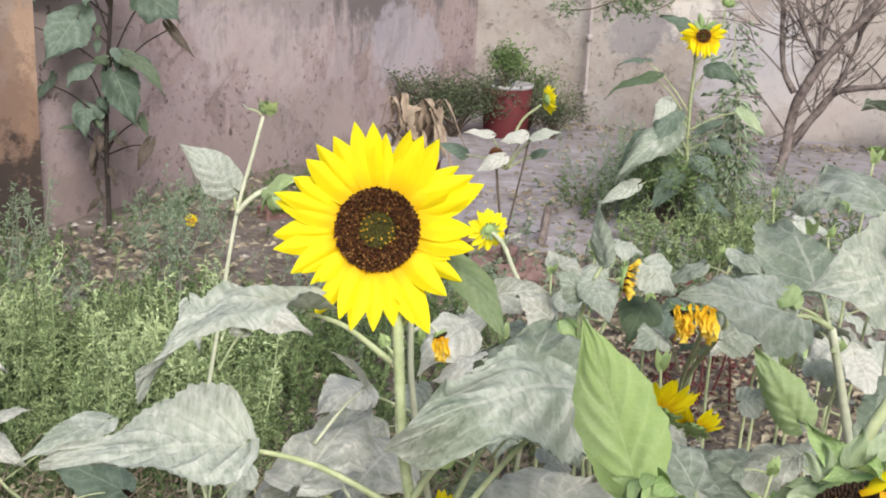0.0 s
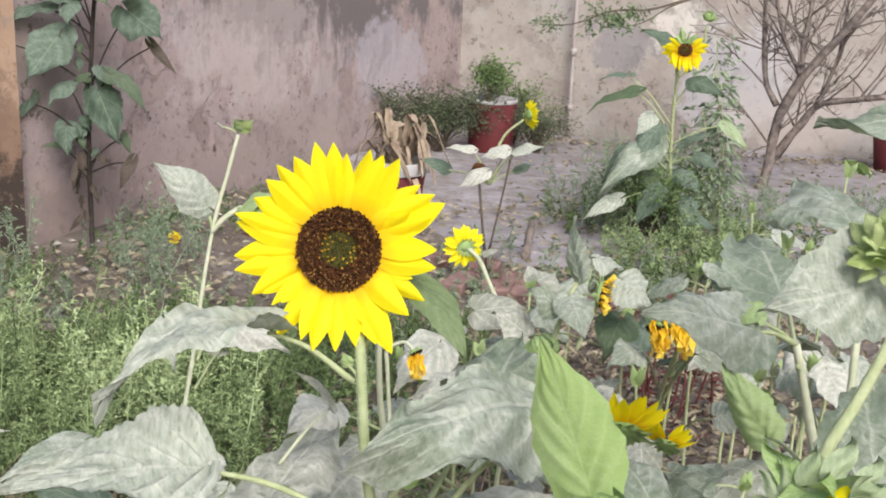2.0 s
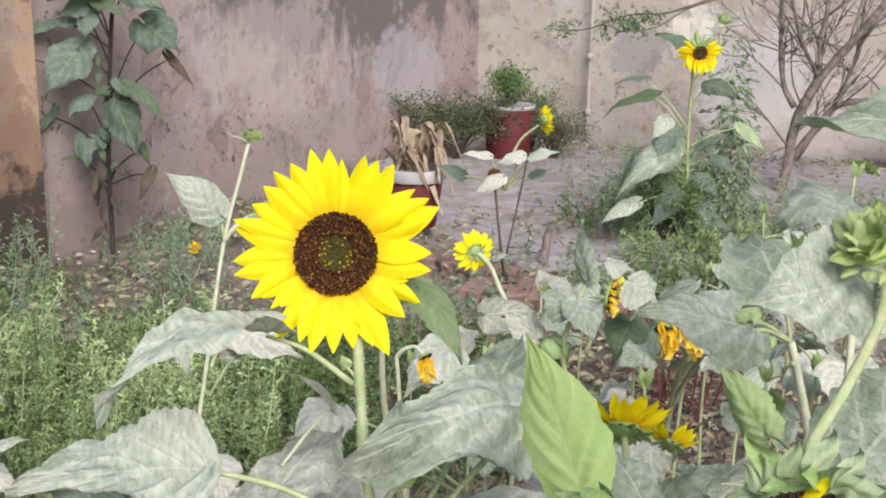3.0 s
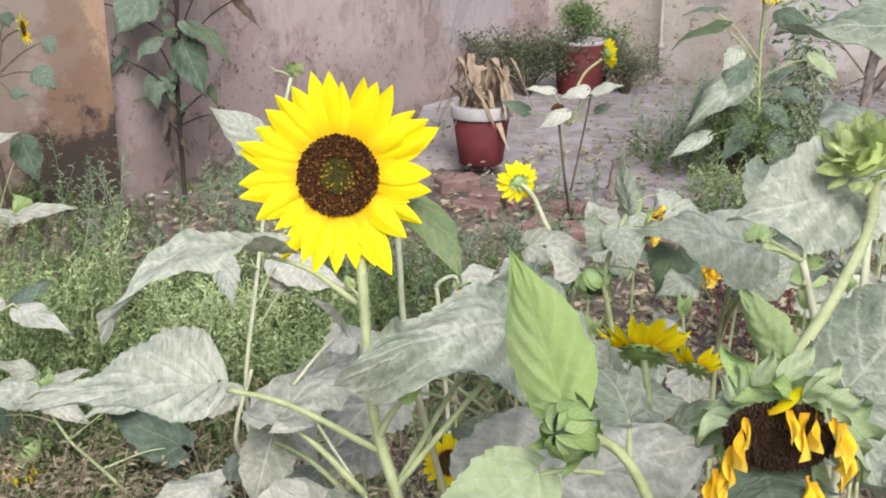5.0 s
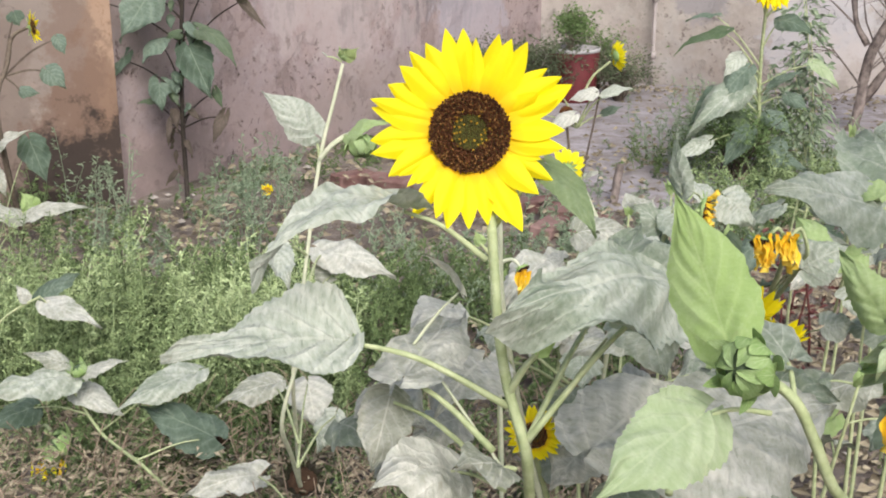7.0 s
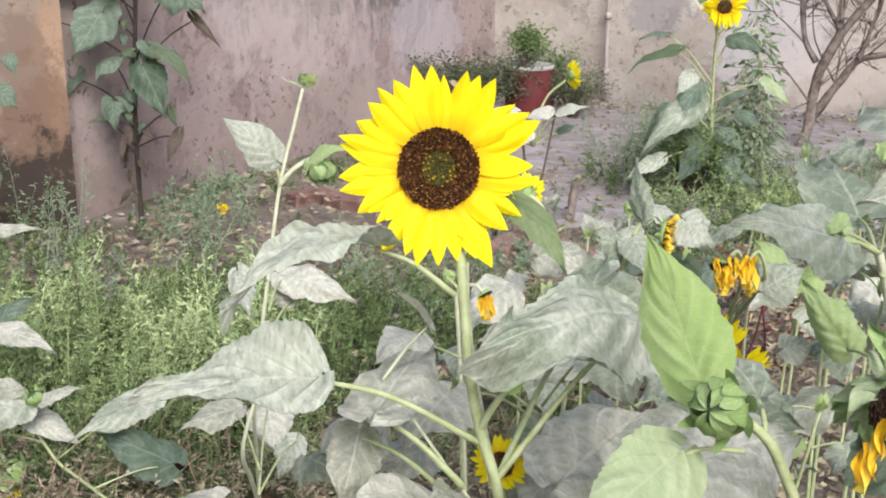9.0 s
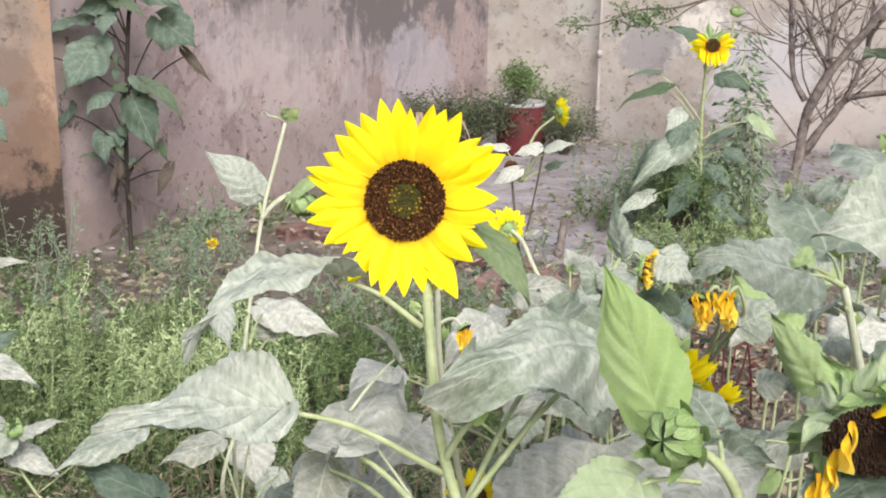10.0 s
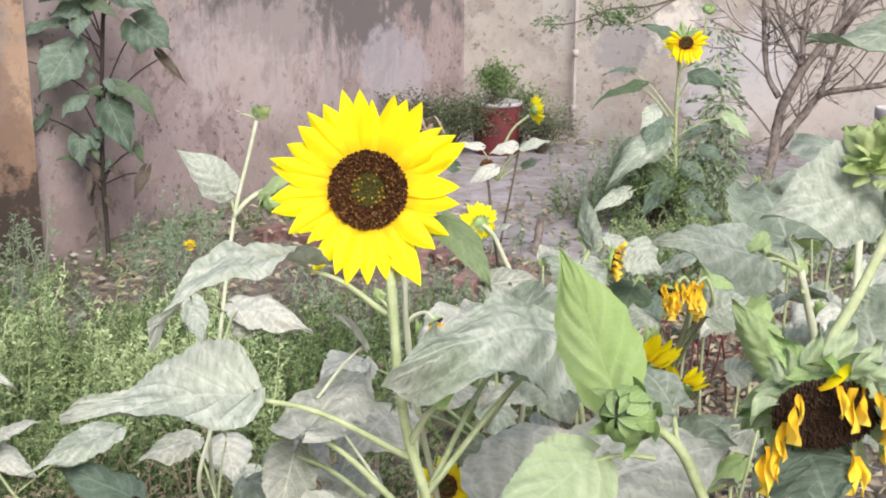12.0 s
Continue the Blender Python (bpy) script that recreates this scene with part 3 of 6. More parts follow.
MAUVE = wall_material("mauve_plaster", ((0.275, 0.219, 0.224), (0.33, 0.268, 0.277), (0.385, 0.323, 0.338)), (0.12, 0.085, 0.077),
                      ((*(-0.690, 7.377, 1.103), 2.0, 0.62, (0.40, 0.355, 0.37), 0.5), (*(-0.52, 7.67, 1.30), 1.9, 0.80, (0.125, 0.108, 0.114), 0.97), (*(-0.98, 6.87, 1.34), 0.8, 0.42, (0.135, 0.117, 0.122), 0.9), (*(-0.226, 8.185, 0.640), 0.6, 0.4, (0.38, 0.35, 0.40), 0.6),
                       (*(-0.488, 7.729, 0.003), 0.6, 0.10, (0.16, 0.125, 0.115), 0.5), (*(-0.930, 6.958, 0.822), 0.9, 0.5, (0.40, 0.345, 0.345), 0.5), (*(-1.66, 5.69, 0.12), 0.45, 0.26, (0.20, 0.155, 0.145), 0.5), (*(-1.72, 5.58, 0.75), 0.3, 0.3, (0.29, 0.235, 0.225), 0.5), (*(-0.85, 7.10, 0.25), 0.9, 0.26, (0.27, 0.225, 0.215), 0.5)), (0.36, 0.283, 0.280), 0.22)
BEIGE = wall_material("beige_plaster", ((0.285, 0.248, 0.226), (0.345, 0.313, 0.292), (0.385, 0.362, 0.35)), (0.21, 0.175, 0.163),
                      ((*(1.509, 8.798, 0.707), 0.34, 0.24, (0.24, 0.225, 0.24), 0.85), (*(2.331, 8.592, 0.535), 0.55, 0.5, (0.42, 0.41, 0.44), 0.8),
                       (*(2.797, 8.476, 0.237), 0.7, 0.35, (0.45, 0.405, 0.39), 0.5), (*(1.90, 8.70, 0.90), 0.22, 0.24, (0.70, 0.66, 0.62), 0.6)), (0.40, 0.365, 0.34), 0.5)
OCHRE = wall_material("ochre_plaster", ((0.14, 0.108, 0.094), (0.235, 0.184, 0.156), (0.33, 0.277, 0.244)), (0.12, 0.078, 0.058),
                      ((*(-2.155, 5.128, 0.82), 0.34, 0.6, (0.21, 0.175, 0.16), 0.8), (*(-1.84, 5.26, 0.70), 0.12, 0.6, (0.33, 0.21, 0.14), 0.6), (*(-1.988, 5.197, 0.66), 0.14, 0.5, (0.16, 0.11, 0.09), 0.7), (*(-2.30, 5.067, 0.45), 0.2, 0.7, (0.15, 0.115, 0.10), 0.6), (*(-1.887, 5.240, 0.30), 0.40, 0.50, (0.15, 0.095, 0.07), 0.7), (*(-1.887, 5.240, 0.020), 0.50, 0.44, (0.034, 0.026, 0.023), 0.94)), (0.29, 0.232, 0.20))

wall_block("wall_left", *WALLS["left"], 0.25, 3.4, MAUVE, "weathered mauve plaster garden wall with dark stains")
wall_block("wall_back", *WALLS["back"], 0.25, 3.4, BEIGE, "flaking beige plaster wall with grey patches")
wall_block("wall_side", (-3.40, 4.609), (-1.818, 5.267), 0.3, 3.4, OCHRE, "ochre plaster pier with a black damp stain")
wall_block("wall_far_left", (-8.0, 3.3), (-3.42, 4.80), 0.25, 3.4, OCHRE, "ochre and grey plaster garden wall")

m, N, L, b = nodes_of("soil", 0.95)
pos = N.new("ShaderNodeNewGeometry").outputs["Position"]
k1, k2, k3 = n_noise(N, L, pos, 1.6, 5), n_noise(N, L, pos, 12, 6, 0.7), n_noise(N, L, pos, 70, 4)
col = n_ramp(N, L, k1, ((0.35, (0.11, 0.092, 0.08)), (0.55, (0.205, 0.175, 0.16)), (0.7, (0.31, 0.27, 0.25))))
col = n_mix(N, L, n_ramp(N, L, k2, ((0.45, 0.0), (0.65, 0.7))), col, (0.11, 0.08, 0.06))
col = n_mix(N, L, n_ramp(N, L, k3, ((0.58, 0.0), (0.68, 0.6))), col, (0.42, 0.35, 0.29))
L.new(col, b.inputs["Base Color"])
n_bump(N, L, b, n_math(N, L, "ADD", k2, n_math(N, L, "MULTIPLY", k3, 0.5)), 0.9, 0.03)
SOIL = m

m, N, L, b = nodes_of("concrete", 0.9)
pos = N.new("ShaderNodeNewGeometry").outputs["Position"]
k1, k2, k3 = n_noise(N, L, pos, 1.2, 5), n_noise(N, L, pos, 9, 6, 0.7), n_noise(N, L, pos, 90, 4)
col = n_ramp(N, L, k1, ((0.35, (0.20, 0.188, 0.21)), (0.6, (0.335, 0.318, 0.355))))
col = n_mix(N, L, n_ramp(N, L, k2, ((0.44, 0.0), (0.62, 0.85))), col, (0.16, 0.135, 0.125))
col = n_mix(N, L, n_ramp(N, L, n_noise(N, L, pos, 3.1, 6, 0.7), ((0.5, 0.0), (0.62, 0.45))), col, (0.20, 0.175, 0.16))
col = n_mix(N, L, n_math(N, L, "MULTIPLY", k3, 0.3), col, (0.28, 0.25, 0.25))
L.new(col, b.inputs["Base Color"])
n_bump(N, L, b, n_math(N, L, "ADD", k2, n_math(N, L, "MULTIPLY", k3, 0.4)), 0.5, 0.012)
CONCRETE = m


def ground_sheet():
    xs = np.concatenate((np.linspace(-600, -9, 8)[:-1], np.linspace(-9, 9, 150), np.linspace(9, 600, 8)[1:]))
    ys = np.concatenate((np.linspace(-600, -3, 8)[:-1], np.linspace(-3, 12, 150), np.linspace(12, 600, 8)[1:]))
    verts, faces = [], []
    for x in xs:
        for y in ys:
            z = 0.03 * noise.noise((x * 1.1, y * 1.1, 0)) + 0.018 * noise.noise((x * 4, y * 4, 3)) - 0.012
            verts.append((x, y, z if abs(x) < 10 and -4 < y < 13 else -0.02))
    n = len(ys)
    for i in range(len(xs) - 1):
        for j in range(n - 1):
            k = i * n + j
            faces.append((k, k + n, k + n + 1, k + 1))
    return mesh_from("ground", verts, faces, SOIL)


solid("ground", ground_sheet(), "bare brown garden soil with crumbs and dust", "ground", kind="structure")


def slab():
    """The trodden concrete apron before the back wall; its ragged front edge dips under the soil."""
    rng = random.Random(5)
    verts, faces = [], []
    shares = (0.0, 0.03, 0.08, 0.3, 0.6, 1.0)
    for i in range(61):
        x = -0.55 + 7.05 * i / 60
        y = 5.2 + 0.14 * noise.noise((x * 2.3, 1, 0)) + min(0.75, max(0.0, (0.5 - x) * 1.6)) + 0.08 * rng.random()
        far = 7.6 + (x + 0.55) * 1.667 if x < 0.32 else 9.05 - (x - 0.32) * 0.251
        for k, t in enumerate(shares):
            z = (-0.05, 0.012, 0.026, 0.032, 0.035, 0.035)[k]
            verts.append((x, y + (far - y) * t, z + 0.004 * noise.noise((x * 5, t * 9, 0))))
    n = len(shares)
    for i in range(60):
        for k in range(n - 1):
            q = i * n + k
            faces.append((q, q + n, q + n + 1, q + 1))
    k = len(verts)
    verts += [(-0.55, 6.0, -0.1), (6.5, 5.2, -0.1), (6.5, 7.5, -0.1), (0.32, 9.05, -0.1), (-0.55, 7.6, -0.1)]
    faces.append((k + 4, k + 3, k + 2, k + 1, k))
    return mesh_from("slab", verts, faces, CONCRETE)


solid("pavement", slab(), "dusty grey concrete apron along the back wall", "pavement", kind="structure")


FARWEED = plain_material("grey_weed_leaves", (0.10, 0.15, 0.09), (0.34, 0.41, 0.29), 5, 0.8, island=True, thin=0.15)
PALEWEED = plain_material("pale_weed_leaves", (0.16, 0.23, 0.08), (0.58, 0.68, 0.40), 5, 0.8, island=True, thin=0.15)


# ---- the great sunflower ----
foot = (0.03, 1.20, 0.0)
plant = thing("sunflower_plant", foot, "tall sunflower with a large open yellow head and mildewed leaves", "sunflower")
HEAD = Vector((-0.048, 1.019, 1.224))
line = (foot, (0.022, 1.0, 0.80), (0.010, 0.939, 0.930), (-0.008, 0.951, 0.990), (-0.017, 0.964, 1.038), (-0.022, 0.987, 1.088), (-0.026, 1.000, 1.136), HEAD + Vector((0.012, 0.06, -0.02)), HEAD + Vector((0.0, 0.02, 0.0)))
stem = part("stem", tube("stem", line, 0.0062, 0.0044, STEM, 10), plant)
hairs(stem, line[2:7], 0.0060, 0.0047, 1100, 1)
RAYS = ((103, 0.100), (95, 0.098), (73, 0.097), (65, 0.096), (54, 0.101), (44, 0.095), (34, 0.101), (25, 0.106), (18, 0.092), (4, 0.090), (-13, 0.091), (-29, 0.092), (-44, 0.088), (-60, 0.107), (-69, 0.093), (-77, 0.090),
        (-90, 0.094), (-102, 0.097), (-112, 0.090), (-122, 0.099), (-140, 0.080), (-156, 0.088), (-167, 0.096), (-178, 0.095), (170, 0.096), (160, 0.100), (148, 0.090), (133, 0.091), (125, 0.096), (114, 0.094), (85, 0.088))
flower(plant, HEAD, (0.03, -0.97, 0.24), 0.0385, 0.046, 16, 1300, 11, tilt=0.12, tips=RAYS, label="wide yellow flower head with a dark brown centre", width=0.92)
leaf(plant, (-0.158, 0.935, 1.045), (-0.321, 0.885, 1.048), (0.06, -0.40, 0.91), 0.096, DUSTY, (-0.008, 0.947, 0.974), 0.0030, arch=0.03, fold=-0.22, wave=0.05, curl=0.03, nu=70, nv=28, lobes=0.04, peak=0.50, buckle=0.9, crumple=0.4)
leaf(plant, (-0.106, 0.976, 1.160), (-0.227, 0.847, 1.136), (0.2, 0.0, 0.97), 0.074, DUSTY, (-0.031, 0.992, 1.106), 0.0026, arch=0.2, fold=0.1, wave=0.09, curl=0.03, nu=60, nv=22, buckle=1.4)
leaf(plant, (0.149, 1.012, 1.073), (-0.021, 0.837, 1.106), (0.12, -0.55, 0.83), 0.118, DUSTY, (0.011, 0.938, 0.942), 0.0028, arch=0.10, fold=0.25, wave=0.10, curl=0.03, nu=70, nv=30, peak=0.6, buckle=1.7)
leaf(plant, (0.103, 1.115, 1.031), (0.143, 1.219, 1.075), (-0.1, -0.7, 0.7), 0.12, DUSTY, (0.011, 0.938, 0.942), 0.0028, wave=0.1, buckle=1.5)
leaf(plant, (0.027, 1.043, 1.187), (0.070, 0.967, 1.134), (0.5, -0.8, 0.3), 0.042, MIDGREEN, (-0.024, 1.009, 1.133), 0.0024, arch=0.10, fold=0.2, wave=0.03)
leaf(plant, (-0.058, 1.080, 1.042), (-0.097, 1.060, 1.088), (0.1, -0.5, 0.85), 0.014, PALE, (-0.104, 1.030, 1.002), 0.0016, arch=0.18, stalk_mat=PALESTEM)
part("stalk", tube("stalk", ((-0.104, 1.030, 1.002), (-0.073, 0.985, 0.982), (-0.006, 0.943, 0.900)), 0.0017, 0.0017, PALESTEM, 6, 4), plant)
leaf(plant, (-0.107, 0.973, 0.992), (-0.056, 1.174, 0.971), (-0.1, -0.6, 0.8), 0.085, PALE, (-0.021, 0.945, 0.927), 0.003, arch=0.08, fold=0.15, wave=0.08)
leaf(plant, (0.020, 0.932, 1.038), (0.035, 0.979, 1.061), (0.1, -0.8, 0.5), 0.022, GREEN, (-0.008, 0.950, 0.985), 0.0032)
leaf(plant, (-0.129, 1.030, 0.944), (-0.147, 1.000, 0.871), (0.15, -0.85, 0.5), 0.058, PALE, (-0.024, 0.960, 0.899), 0.0026, wave=0.1, buckle=1.6)
leaf(plant, (-0.062, 0.971, 0.893), (-0.135, 0.871, 0.921), (0.0, -0.6, 0.8), 0.085, PALE, (-0.008, 0.949, 0.882), 0.002)
leaf(plant, (-0.016, 0.929, 0.918), (-0.055, 0.862, 0.949), (0.0, -0.6, 0.8), 0.06, PALE, (0.001, 0.938, 0.912), 0.002)
leaf(plant, (-0.036, 0.996, 1.120), (-0.041, 0.999, 1.132), (-0.3, -0.9, 0.3), 0.012, GREEN, (-0.026, 0.993, 1.109), 0.0015)

# ---- the bud and upright fresh leaf ----
def dried_head(place, r, label):
    ob = thing("dried_flower", (place[0], place[1], 0.0), label, "sunflower")
    part("stem", tube("stem", ((place[0] + 0.02, place[1] + 0.03, 0.0), (place[0] + 0.015, place[1] + 0.02, place[2] * 0.6), place), 0.005, 0.0035, STEM), ob)
    m = seat(place, (0.1, -0.5, 0.6))
    h = part("seed_head", cup_mesh(DEAD, r, r), ob, "dark dried seed head", m)
    r_ = random.Random(3)
    for i in range(16):
        w = 6.283 * i / 16
        k = r * r_.uniform(1.0, 1.5)
        part("sepal", DRIED[i % 3], h, "", m @ Matrix.Rotation(w, 4, "Z") @ Matrix.Translation((r * 0.8, 0, -r * 0.2)) @ Matrix.Rotation(-1.0 + r_.uniform(-0.3, 0.3), 4, "Y") @ Matrix.Diagonal((k, k, k, 1)))
    return ob


DRIED = [petal_mesh(DEADLEAF, s + 70, 0.4, 0.1, 0.8) for s in range(3)]
dried_head(Vector((-0.450, 2.250, 0.175)), 0.034, "dark brown dried flower head on a stalk")
dried_head(Vector((-0.718, 2.500, 0.151)), 0.03, "shrivelled green-brown flower head among leaves")
SIDE = Vector((-0.001, 0, 0.002))
foot = (0.36, 0.98, 0.0)
plant = thing("budding_sunflower", foot, "sunflower shoot with a closed green bud and fresh leaves", "sunflower")
plant.location += SIDE
bud_c = Vector((0.163, 0.726, 1.109))
part("stem", tube("stem", (foot, (0.345, 0.90, 0.70), (0.285, 0.80, 0.94), (0.246, 0.760, 0.995), (0.227, 0.753, 1.035), (0.210, 0.751, 1.069), (0.193, 0.756, 1.084), bud_c), 0.0052, 0.0042, STEM, 9), plant)


def bud_bract(th0, th1, wide, flare):
    """A pointed bract that lies on a unit ball from th0 to th1 (angles from its top), its tip lifted by flare."""
    verts, faces, uvs = [], [], []
    nu, nv = 10, 4
    for i in range(nu + 1):
        u = i / nu
        th = th0 + (th1 - th0) * u
        lift = 1.0 + 0.07 * math.sin(math.pi * u) + flare * u * u
        half = wide * (math.sin(math.pi * (0.22 + 0.78 * u)) ** 0.7 if u < 1 else 0.02)
        for j in range(nv + 1):
            s = 2 * j / nv - 1
            r = lift + 0.13 * s * s * (1 - 0.3 * u)
            q = Vector((math.sin(th), 0, math.cos(th))) * r
            verts.append(q + Vector((0, s * half, 0)) - Vector((math.sin(th), 0, 0)) * 0.12 * s * s)
            uvs.append((u, (s + 1) / 2))
    for i in range(nu):
        for j in range(nv):
            k = i * (nv + 1) + j
            faces.append((k, k + 1, k + nv + 2, k + nv + 1))
    return mesh_from("bract", verts, faces, BRACT, uvs)


BUD_BRACTS = (bud_bract(2.1, 0.75, 0.46, 0.12), bud_bract(1.9, 0.42, 0.42, 0.03), bud_bract(1.6, 0.10, 0.27, 0.0), bud_bract(2.2, 1.2, 0.30, 0.85))


def bud(plant, center, normal, r, seed, layers=3, label="closed green flower bud"):
    rng = random.Random(seed)
    m = seat(center, normal)
    body = part("bud", cup_mesh(BRACT, r * 0.85, r * 0.8), plant, label, m)
    core = part("core", cup_mesh(DARK, r * 0.80, -r * 0.75), body, "", m)
    for layer, n in ((0, 7), (3, 6), (1, 7), (2, 6))[:layers + 1]:
        for i in range(n):
            w = 2 * math.pi * (i + 0.5 * layer + rng.uniform(-0.2, 0.2)) / n
            t = m @ Matrix.Rotation(w, 4, "Z") @ Matrix.Rotation(rng.uniform(-0.08, 0.08), 4, "Y")
            k = r * rng.uniform(0.94, 1.06)
            part("bract", BUD_BRACTS[layer], body, "", t @ Matrix.Diagonal((k, k, k * 0.9, 1)))
    return body


bud(plant, bud_c, (-0.6, -0.7, 0.2), 0.0195, 5)
leaf(plant, (0.159, 0.772, 1.106), (0.117, 0.813, 1.220), (-0.35, -0.9, 0.12), 0.066, GREEN, bud_c + Vector((0.015, 0.01, 0)), 0.002, arch=-0.03, fold=0.2, wave=0.02, peak=0.62, buckle=0.4, crumple=0.12, nu=60, nv=22, teeth=0.02)
leaf(plant, (0.136, 0.734, 1.068), (0.048, 0.640, 1.046), (0.05, -0.75, 0.65), 0.070, SAGE, (0.190, 0.750, 1.062), 0.002, arch=0.06, fold=0.15, wave=0.05, crumple=0.2, nu=60, nv=22)
leaf(plant, (0.212, 0.798, 1.088), (0.181, 0.909, 1.076), (0.2, -0.6, 0.8), 0.05, DUSTY, (0.210, 0.762, 1.069), 0.002)
leaf(plant, (0.147, 0.917, 0.946), (0.324, 1.018, 0.947), (0.0, -0.45, 0.9), 0.16, PALE, (0.136, 0.861, 0.930), 0.003, arch=0.08)

# ---- the withered hanging head ----
foot = (0.40, 1.02, 0.0)
plant = thing("withered_sunflower", foot, "drooping sunflower with a brown seed head and shrivelled orange petals", "sunflower")
plant.location += Vector((0.008, 0, 0.009))
wc = Vector((0.300, 0.719, 1.108))
part("stem", tube("stem", (foot, (0.344, 0.819, 1.058), (0.322, 0.786, 1.127), (0.349, 0.798, 1.176), (0.374, 0.811, 1.228), (0.376, 0.812, 1.270)), 0.0054, 0.0042, STEM, 10), plant)
hairs(plant, ((0.322, 0.786, 1.127), (0.349, 0.798, 1.176), (0.374, 0.811, 1.228), (0.376, 0.812, 1.270)), 0.0058, 0.0046, 700, 2)
part("stem", tube("stem", ((0.325, 0.787, 1.131), (0.315, 0.761, 1.131), wc + Vector((0.004, 0.022, 0.03))), 0.004, 0.004, STEM, 9), plant)
whead = flower(plant, wc, (-0.1, -0.88, -0.46), 0.038, 0.03, 0, 900, 21, label="brown seed head with shrivelled petals", bracts=0, disc_mats=(DEAD, None, DEAD))
RAGGED = [petal_mesh(BRACT if s % 2 else SAGE, s + 120, 0.38, 0.35, 1.0) for s in range(4)]
wm = seat(wc, (-0.1, -0.88, -0.46))
rng = random.Random(9)
for i in range(44):
    w = math.pi * (0.5 + (i - 21.5) / 24.0) + rng.uniform(-0.1, 0.1)
    out = (wm.to_3x3() @ Vector((math.cos(w), math.sin(w), 0))).normalized()
    front = Vector((-0.1, -0.88, -0.46))
    way = (out * rng.uniform(0.3, 0.8) + front * rng.uniform(-0.35, 0.25) + Vector((rng.gauss(0, 0.15), 0, -rng.uniform(0.0, 0.45)))).normalized()
    face = (out * 0.7 + front * 0.5 + Vector((rng.gauss(0, 0.3), 0, 0.3)))
    face = (face - way * face.dot(way)).normalized()
    t = Matrix((way, face.cross(way), face)).transposed().to_4x4()
    t.translation = wc + out * 0.034 - front * 0.006
    k = 0.036 * rng.uniform(0.7, 1.3)
    part("bract", RAGGED[rng.randrange(4)], whead, "", t @ Matrix.Diagonal((k, k * 1.25, k, 1)))


def hanging_petal(head, root, size, rng, meshes=WILTED):
    """A shrivelled ray that hangs straight down from its root."""
    t = Matrix.Translation(root) @ Matrix.Rotation(rng.uniform(-0.5, 0.5) - math.pi / 2, 4, "Z") @ Matrix.Rotation(math.pi / 2 - rng.uniform(0.0, 0.3), 4, "Y") @ Matrix.Rotation(rng.uniform(-1.0, 1.0), 4, "X")
    return part("petal", meshes[rng.randrange(len(meshes))], head, "", t @ Matrix.Diagonal((size, size * 0.88, size, 1)))


for x, z, s in ((-0.032, 0.018, 0.042), (-0.036, 0.0, 0.04), (-0.043, -0.022, 0.05), (-0.048, -0.03, 0.034), (0.0, 0.032, 0.034), (0.008, 0.03, 0.042), (0.016, 0.03, 0.038), (0.037, 0.022, 0.05), (0.03, 0.026, 0.036), (-0.028, 0.024, 0.03), (-0.04, -0.016, 0.042), (0.04, 0.008, 0.055), (0.02, -0.026, 0.045), (0.026, -0.032, 0.04)):
    hanging_petal(whead, wc + Vector((x, -0.012 - 0.3 * (z + 0.03), z)), s * 0.8, rng)
part("petal", PETALS[2], whead, "", Matrix.Translation(wc + Vector((-0.014, -0.022, 0.026))) @ Matrix.Rotation(-0.6, 4, "Y") @ Matrix.Diagonal((0.036, 0.04, 0.036, 1)))
green = Vector((0.371, 0.824, 1.276))
LIME = leaf_material("lime_bract", (0.46, 0.58, 0.20), (0.64, 0.72, 0.42), (0.6, 0.7, 0.38), 0.6, 0.35, 0.1)
LIMES = [petal_mesh(LIME, s + 90, 0.6, 0.2, 0.4) for s in range(4)]


def ruffled_head(plant, center, normal, r, seed, label):
    """An opening head seen from outside: a cup under rings of crinkled bracts."""
    rr = random.Random(seed)
    m = seat(center, normal)
    body = part("flower_head", cup_mesh(LIME, r * 0.9, r * 0.7), plant, label, m)
    for layer in range(3):
        for i in range(13):
            w = 2 * math.pi * (i + 0.33 * layer + rr.uniform(-0.25, 0.25)) / 13
            t = m @ Matrix.Rotation(w, 4, "Z") @ Matrix.Translation((r * (0.9 - 0.25 * layer), 0, -r * (0.4 - 0.25 * layer)))
            t = t @ Matrix.Rotation(-0.75 - 0.3 * layer + rr.uniform(-0.3, 0.3), 4, "Y") @ Matrix.Rotation(rr.uniform(-0.3, 0.3), 4, "X")
            k = r * rr.uniform(0.8, 1.25)
            part("bract", LIMES[rr.randrange(4)], body, "", t @ Matrix.Diagonal((k, k * 1.1, k, 1)))
    return body


ruffled_head(plant, green + Vector((-0.004, 0, 0.008)), (-0.45, -0.5, 0.6), 0.020, 17, "ruffled yellow-green head about to open")
leaf(plant, (0.381, 0.839, 1.254), (0.272, 0.824, 1.231), (0.05, -0.8, 0.6), 0.085, DUSTY, (0.379, 0.814, 1.241), 0.003, arch=0.05, fold=0.1, wave=0.04)
leaf(plant, (0.421, 0.837, 1.371), (0.296, 0.818, 1.374), (0.05, -0.42, 0.9), 0.075, DUSTY, (0.422, 0.841, 1.264), 0.003, arch=0.04, fold=0.1)
leaf(plant, (0.394, 0.883, 1.069), (0.491, 0.920, 1.175), (-0.3, -0.8, 0.45), 0.11, DUSTY, (0.343, 0.822, 1.068), 0.003, arch=0.04, fold=0.25)
